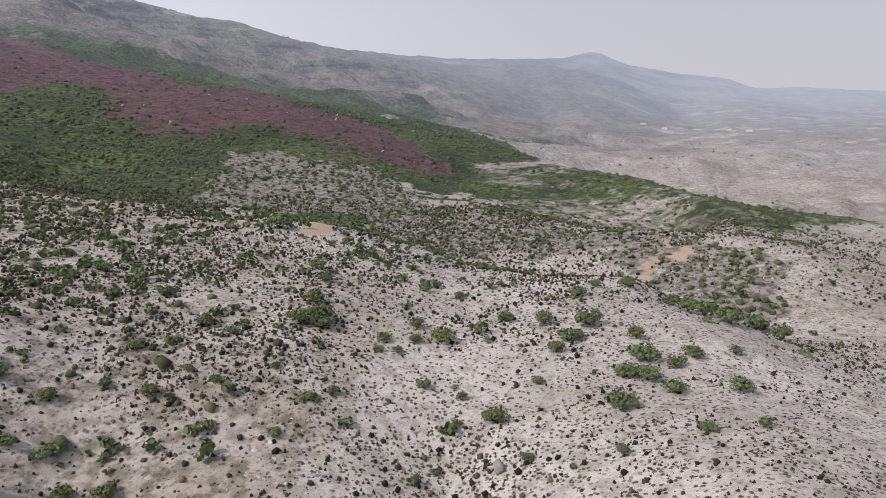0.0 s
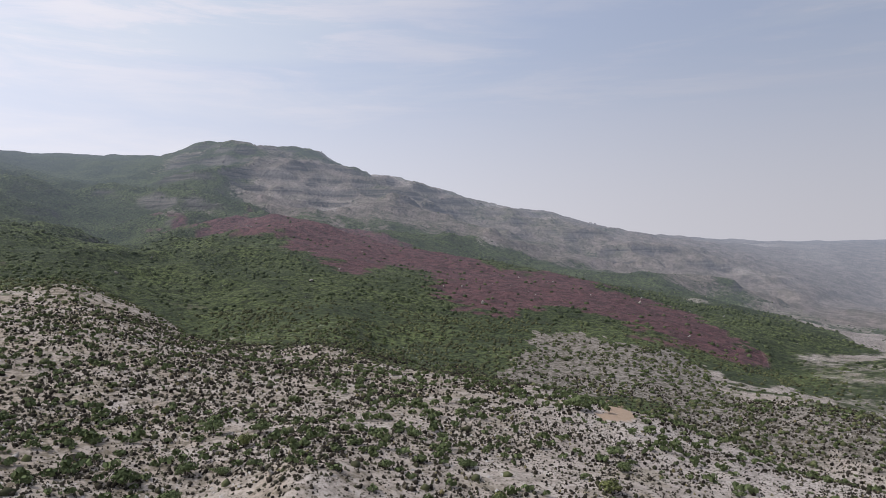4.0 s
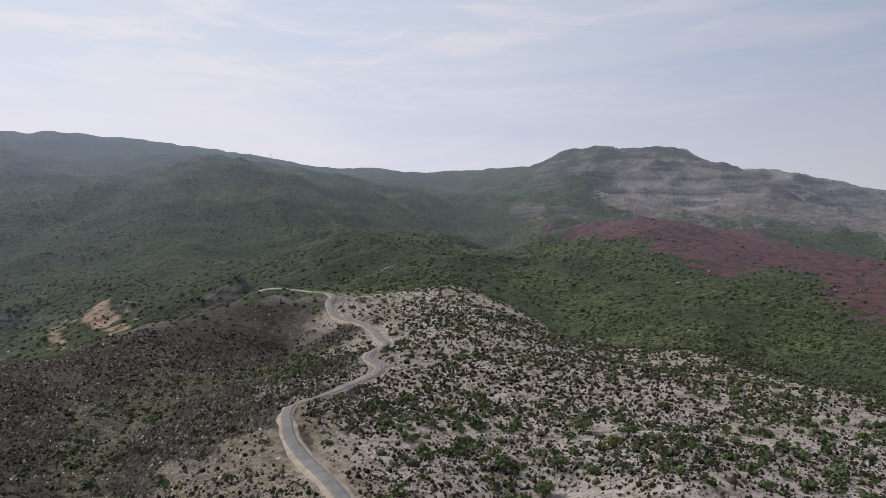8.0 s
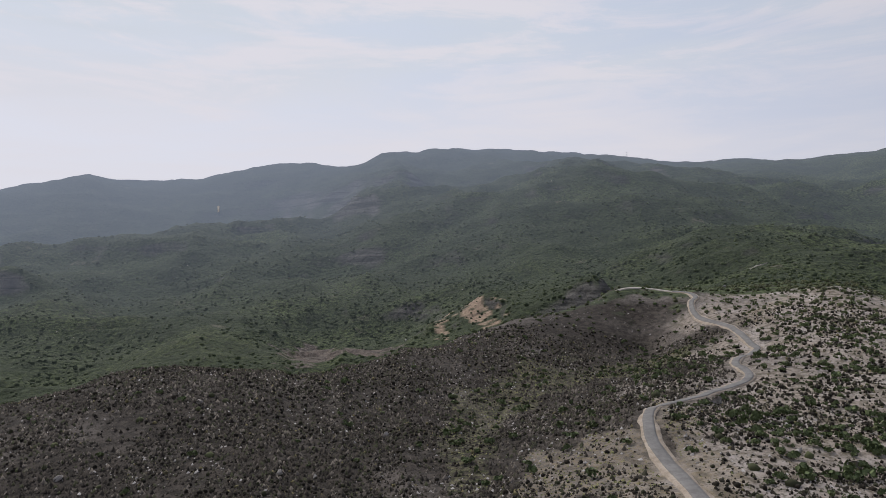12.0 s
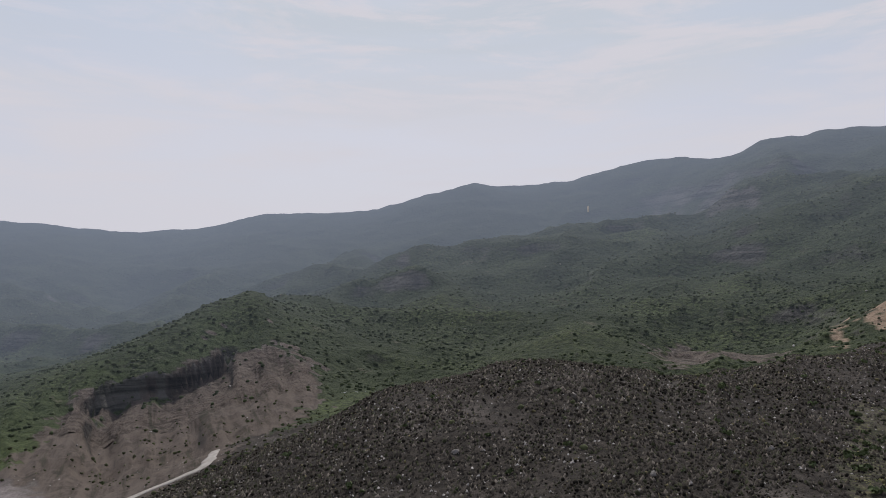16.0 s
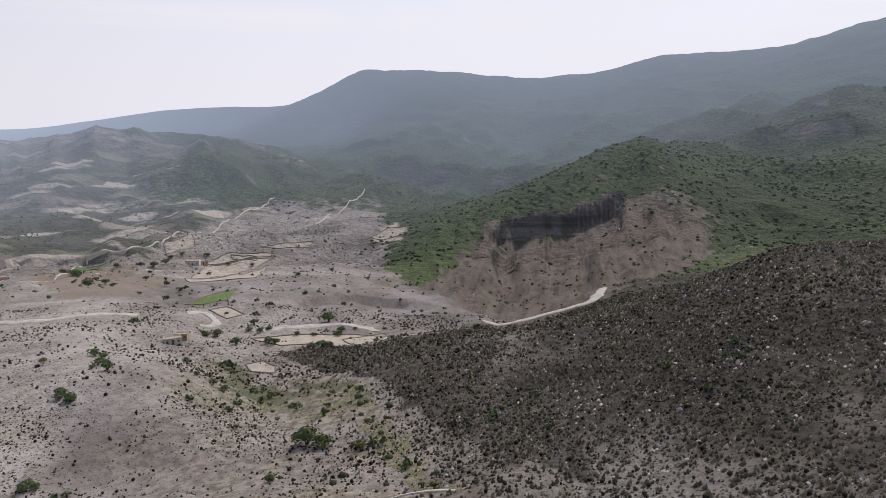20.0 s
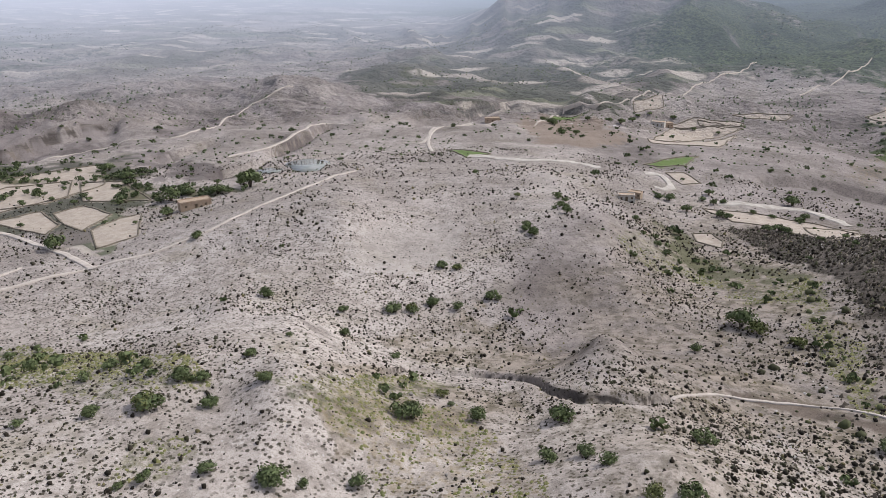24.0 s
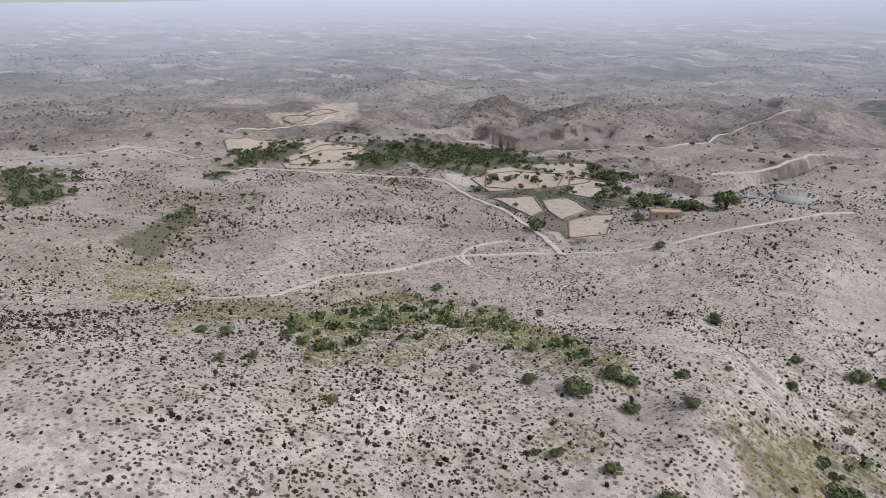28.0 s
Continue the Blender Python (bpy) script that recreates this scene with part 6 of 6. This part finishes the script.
# ---- rocks ----
def rock_shape(seed, levels=2, flat=0.6):
    bm = bmesh.new()
    bmesh.ops.create_icosphere(bm, subdivisions=levels, radius=0.5)
    r = random.Random(seed)
    cuts = [(Vector((r.gauss(0, 1), r.gauss(0, 1), r.gauss(0, 0.7))).normalized(), r.uniform(0.10, 0.27)) for _ in range(14)]
    off = Vector((r.uniform(-50, 50), r.uniform(-50, 50), 0))
    for v in bm.verts:
        for way, d in cuts:
            over = v.co.dot(way) - d
            if over > 0:
                v.co -= way * over
        v.co *= 1 + 0.30 * noise.noise(v.co * 7 + off)
        v.co.z *= flat
    bmesh.ops.triangulate(bm, faces=bm.faces)
    v = np.array([q.co[:] for q in bm.verts])
    f = np.array([[q.index for q in face.verts] for face in bm.faces])
    bm.free()
    return v, f


BOULDERS = [mesh_from("boulder", *rock_shape(500 + k, 2, 0.75), STONE) for k in range(6)]


def set_boulders(*places):
    for b, r, wide in places:
        x, y = at(b, r)
        ob = new("boulder", random.choice(BOULDERS))
        ob.matrix_world = pose(x, y, ground(x, y) + 0.14 * wide, random.uniform(-12, 12), random.uniform(-12, 12), random.uniform(0, 360)) @ Matrix.Diagonal((wide * 1.1, wide * 0.85, wide * 0.8, 1))
        tagged(ob, "weathered grey-white limestone boulder on the scrubby slope", "boulder", "boulders on the slopes")


set_boulders((-100.53, 198.5, 5.7), (-91.83, 147.6, 2.6), (-109.87, 169.7, 3.2), (-37.63, 120.1, 3.2), (-60.57, 179.4, 5.5), (-55.14, 144.7, 3.5), (-51.5, 143, 4.5), (-34.67, 563.1, 8.2), (-48.93, 587.6, 7.6), (-94.59, 147.6, 3.1), (-86.17, 178.9, 2.7), (-89.81, 174, 2.7), (3.04, 304.9, 4), (-11.66, 98.8, 2.4), (4.95, 80.7, 4), (-182.06, 96.3, 2.2), (-193.63, 78.1, 1.6), (-119.83, 101.7, 4.7), (-110.72, 132.5, 2.6), (-122.15, 137.3, 2.2))
set_boulders((-141.59, 155.8, 2.1), (-32.44, 636.9, 7.2), (-20.82, 524.9, 7.6), (-24.02, 585.7, 5.7), (-8.49, 625.2, 7.1), (-62.79, 146.8, 2.3), (-47.66, 133.6, 2.1))

x, y = sown(70000, 55, 420)
c = covers(x, y)
r, b = np.hypot(x, y), bearing_of(x, y)
strewn = np.clip(0.3 + rough(x, y, 18, 3, 521), 0.03, 1.2)
chance = strewn * (0.035 + 0.13 * c["spur"] + 0.12 * c["rocky"] + 0.10 * sector(b, -66, 0, 5) + 0.16 * sector(b, -192, -160, 4) * (1 - ramp(r, 120, 150))) * (1 - c["sand"]) * (1 - c["field"])
x, y = thinned(x, y, chance)
keep = clear_of_ways(x, y, 0.3)
x, y = x[keep], y[keep]
strew("stones", [rock_shape(540 + k, 1, 0.6) for k in range(8)], x, y, 0.3 + 1.1 * rng.uniform(0, 1, len(x)) ** 3, STONE, "loose pale limestone stones and small outcrops", "stones", sink=-0.1)

x, y = sown(120000, 70, 400, -150, 40)
c = covers(x, y)
x, y = thinned(x, y, np.clip(0.35 + 0.9 * rough(x, y, 16, 3, 525), 0.02, 1.2) * (0.35 * c["spur"] + 0.4 * c["shrubby"] + 0.3 * c["rocky"]) * (1.2 - ramp(np.hypot(x, y), 120, 400)))
keep = clear_of_ways(x, y, 0.3)
x, y = x[keep], y[keep]
strew("rubble", [clod(550 + k, 0.55) for k in range(10)], x, y, 0.3 + 0.8 * rng.uniform(0, 1, len(x)) ** 2.5, RUBBLE, "pale limestone rubble between the scrub", "rubble")

x, y = sown(16000, 420, 1300, -150, 6)
c = covers(x, y)
x, y = thinned(x, y, (0.06 + 0.12 * c["red"] + 0.05 * c["clay"]) * np.clip(0.4 + rough(x, y, 80, 2, 531), 0, 1))
strew("outcrops", [rock_shape(560 + k, 1, 0.6) for k in range(6)], x, y, 1.0 + 4.2 * rng.uniform(0, 1, len(x)) ** 4, RUBBLE, "pale rock outcrops on the green and red slopes", "outcrops", sink=-0.15)


# crag rock with its haze laid over as bluish emission
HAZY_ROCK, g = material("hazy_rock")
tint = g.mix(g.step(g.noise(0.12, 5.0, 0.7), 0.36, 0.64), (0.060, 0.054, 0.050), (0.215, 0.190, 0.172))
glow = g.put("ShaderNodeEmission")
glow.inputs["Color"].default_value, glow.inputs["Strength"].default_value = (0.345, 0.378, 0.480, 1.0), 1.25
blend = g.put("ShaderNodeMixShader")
g.feed(blend.inputs[0], g.attr("haze_mix"))
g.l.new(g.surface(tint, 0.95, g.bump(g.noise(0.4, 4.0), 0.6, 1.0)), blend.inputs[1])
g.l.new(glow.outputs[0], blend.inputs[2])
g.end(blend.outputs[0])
x, y = sown(3600, 1250, 2250, -46, 4)
h = land(x, y)
x2, y2 = x * 0.975, y * 0.975
drop = h - land(x2, y2)
chance = ramp(drop, 9, 22) * np.clip(0.5 + rough(x, y, 90, 2, 533), 0, 1) * (0.3 + 0.7 * ramp(np.hypot(x, y), 1600, 1850))
x, y = thinned(x, y, chance)
strew("mountain_crags", [rock_shape(580 + k, 1, 0.5) for k in range(6)], x, y, 4.0 + 13.0 * rng.uniform(0, 1, len(x)) ** 2, HAZY_ROCK, "weathered grey crags along the mountain's ledges and rim", "crags", sink=0.06, haze_mix=covers(x, y)["haze_mix"])


# ---- mud houses by the fields ----
def slab(bm, x0, y0, z0, x1, y1, z1):
    m = Matrix.Translation(((x0 + x1) / 2, (y0 + y1) / 2, (z0 + z1) / 2)) @ Matrix.Diagonal((x1 - x0, y1 - y0, z1 - z0, 1))
    bmesh.ops.create_cube(bm, size=1.0, matrix=m)


def part(name, bm, mat, parent, label=""):
    me = bpy.data.meshes.new(name)
    bm.to_mesh(me)
    bm.free()
    me.materials.append(mat)
    ob = new(name, me)
    ob.parent = parent
    return tagged(ob, label)


def house(b, r, turn, long, deep, tall, mat, label):
    """A flat-roofed house: walls with a door and window openings, parapet, roof, door and panes."""
    x, y = at(b, r)
    base = new("house")
    base.matrix_world = pose(x, y, ground(x, y) - 0.15, 0, 0, -b + turn)
    tagged(base, label, "house", "houses by the fields")
    t = 0.35
    holes = [(-long * 0.32, 0.8, 1.0, 1.9), (0.0, 1.0, 0.0, 2.05), (long * 0.32, 0.8, 1.0, 1.9)]
    bm = bmesh.new()
    edge = -long / 2
    for mid, wide, low, high in holes:
        slab(bm, edge, -deep / 2, -0.6, mid - wide / 2, -deep / 2 + t, tall)
        if low:
            slab(bm, mid - wide / 2, -deep / 2, -0.6, mid + wide / 2, -deep / 2 + t, low)
        slab(bm, mid - wide / 2, -deep / 2, high, mid + wide / 2, -deep / 2 + t, tall)
        edge = mid + wide / 2
    slab(bm, edge, -deep / 2, -0.6, long / 2, -deep / 2 + t, tall)
    part("wall", bm, mat, base)
    for y0, y1, x0, x1 in ((deep / 2 - t, deep / 2, -long / 2, long / 2), (-deep / 2 + t, deep / 2 - t, -long / 2, -long / 2 + t), (-deep / 2 + t, deep / 2 - t, long / 2 - t, long / 2)):
        bm = bmesh.new()
        slab(bm, x0, y0, -0.6, x1, y1, tall)
        part("wall", bm, mat, base)
    bm = bmesh.new()
    slab(bm, -long / 2 - 0.12, -deep / 2 - 0.12, tall, long / 2 + 0.12, deep / 2 + 0.12, tall + 0.22)
    bmesh.ops.bevel(bm, geom=bm.edges[:], offset=0.05, segments=1)
    part("roof", bm, MUD, base, "flat mud-covered roof")
    bm = bmesh.new()
    for x0, y0, x1, y1 in ((-long / 2, -deep / 2, long / 2, -deep / 2 + 0.2), (-long / 2, deep / 2 - 0.2, long / 2, deep / 2), (-long / 2, -deep / 2 + 0.2, -long / 2 + 0.2, deep / 2 - 0.2), (long / 2 - 0.2, -deep / 2 + 0.2, long / 2, deep / 2 - 0.2)):
        slab(bm, x0, y0, tall + 0.22, x1, y1, tall + 0.5)
    part("parapet", bm, mat, base)
    for mid, wide, low, high in holes:
        bm = bmesh.new()
        slab(bm, mid - wide / 2, -deep / 2 + 0.14, low or -0.3, mid + wide / 2, -deep / 2 + 0.2, high)
        leaf = part("door" if low == 0 else "shutter", bm, PLANK, base, "weathered plank door" if low == 0 else "")
        bm = bmesh.new()
        slab(bm, mid + wide / 2 - 0.14, -deep / 2 + 0.10, (low + high) / 2 - 0.08, mid + wide / 2 - 0.08, -deep / 2 + 0.14, (low + high) / 2 + 0.08)
        part("handle", bm, STEEL, leaf)
    return base


house(-199.23, 247.2, 12, 10.5, 4.2, 2.7, MUD, "long low mud-plastered house under the grove trees")
house(-161.84, 511.7, -10, 9.0, 6.0, 3.0, LIME, "whitewashed flat-roofed farmhouse among terraced fields")
house(-161.2, 519.0, 25, 7.0, 5.0, 2.8, MUD, "small mud farmhouse beside the terraced fields")
house(-163.75, 270.4, 8, 6.2, 3.6, 2.3, LIME, "pale plastered house above the dry riverbed")
house(-163.05, 280.0, -15, 5.0, 3.4, 2.2, MUD, "low mud house above the dry riverbed")
for b, r, turn, mat in ((15.7, 1960, 10, LIME), (17.3, 1948, -12, LIME), (19.1, 1990, 20, MUD), (21.9, 1985, 0, LIME), (23.3, 1804, -8, LIME)):
    house(b, r, turn, 14.0, 8.0, 4.5, mat, "pale flat-roofed farmhouse far out in the hazy valley")
house(-174.91, 480.2, 5, 10.0, 5.0, 2.8, MUD, "mud-walled farmhouse on the valley floor")


# ---- the radio mast on the far skyline ----
def mast(b, r, tall):
    x, y = at(b, r)
    base = new("radio_mast")
    base.location = (x, y, ground(x, y) - 1)
    tagged(base, "slender steel lattice radio mast on the far ridge", "mast")
    for k in range(3):
        a = 2 * math.pi * k / 3
        bm = bmesh.new()
        bmesh.ops.create_cone(bm, segments=6, radius1=0.35, radius2=0.2, depth=tall, cap_ends=True, matrix=Matrix.Translation((math.cos(a) * 1.3, math.sin(a) * 1.3, tall / 2)))
        part("leg", bm, STEEL, base)
    for k in range(8):
        bm = bmesh.new()
        bmesh.ops.create_cone(bm, segments=3, radius1=1.45, radius2=1.45, depth=0.3, cap_ends=True, matrix=Matrix.Translation((0, 0, tall * (k + 0.5) / 8)))
        part("brace", bm, STEEL, base)


mast(-66.9, 2440, 26)
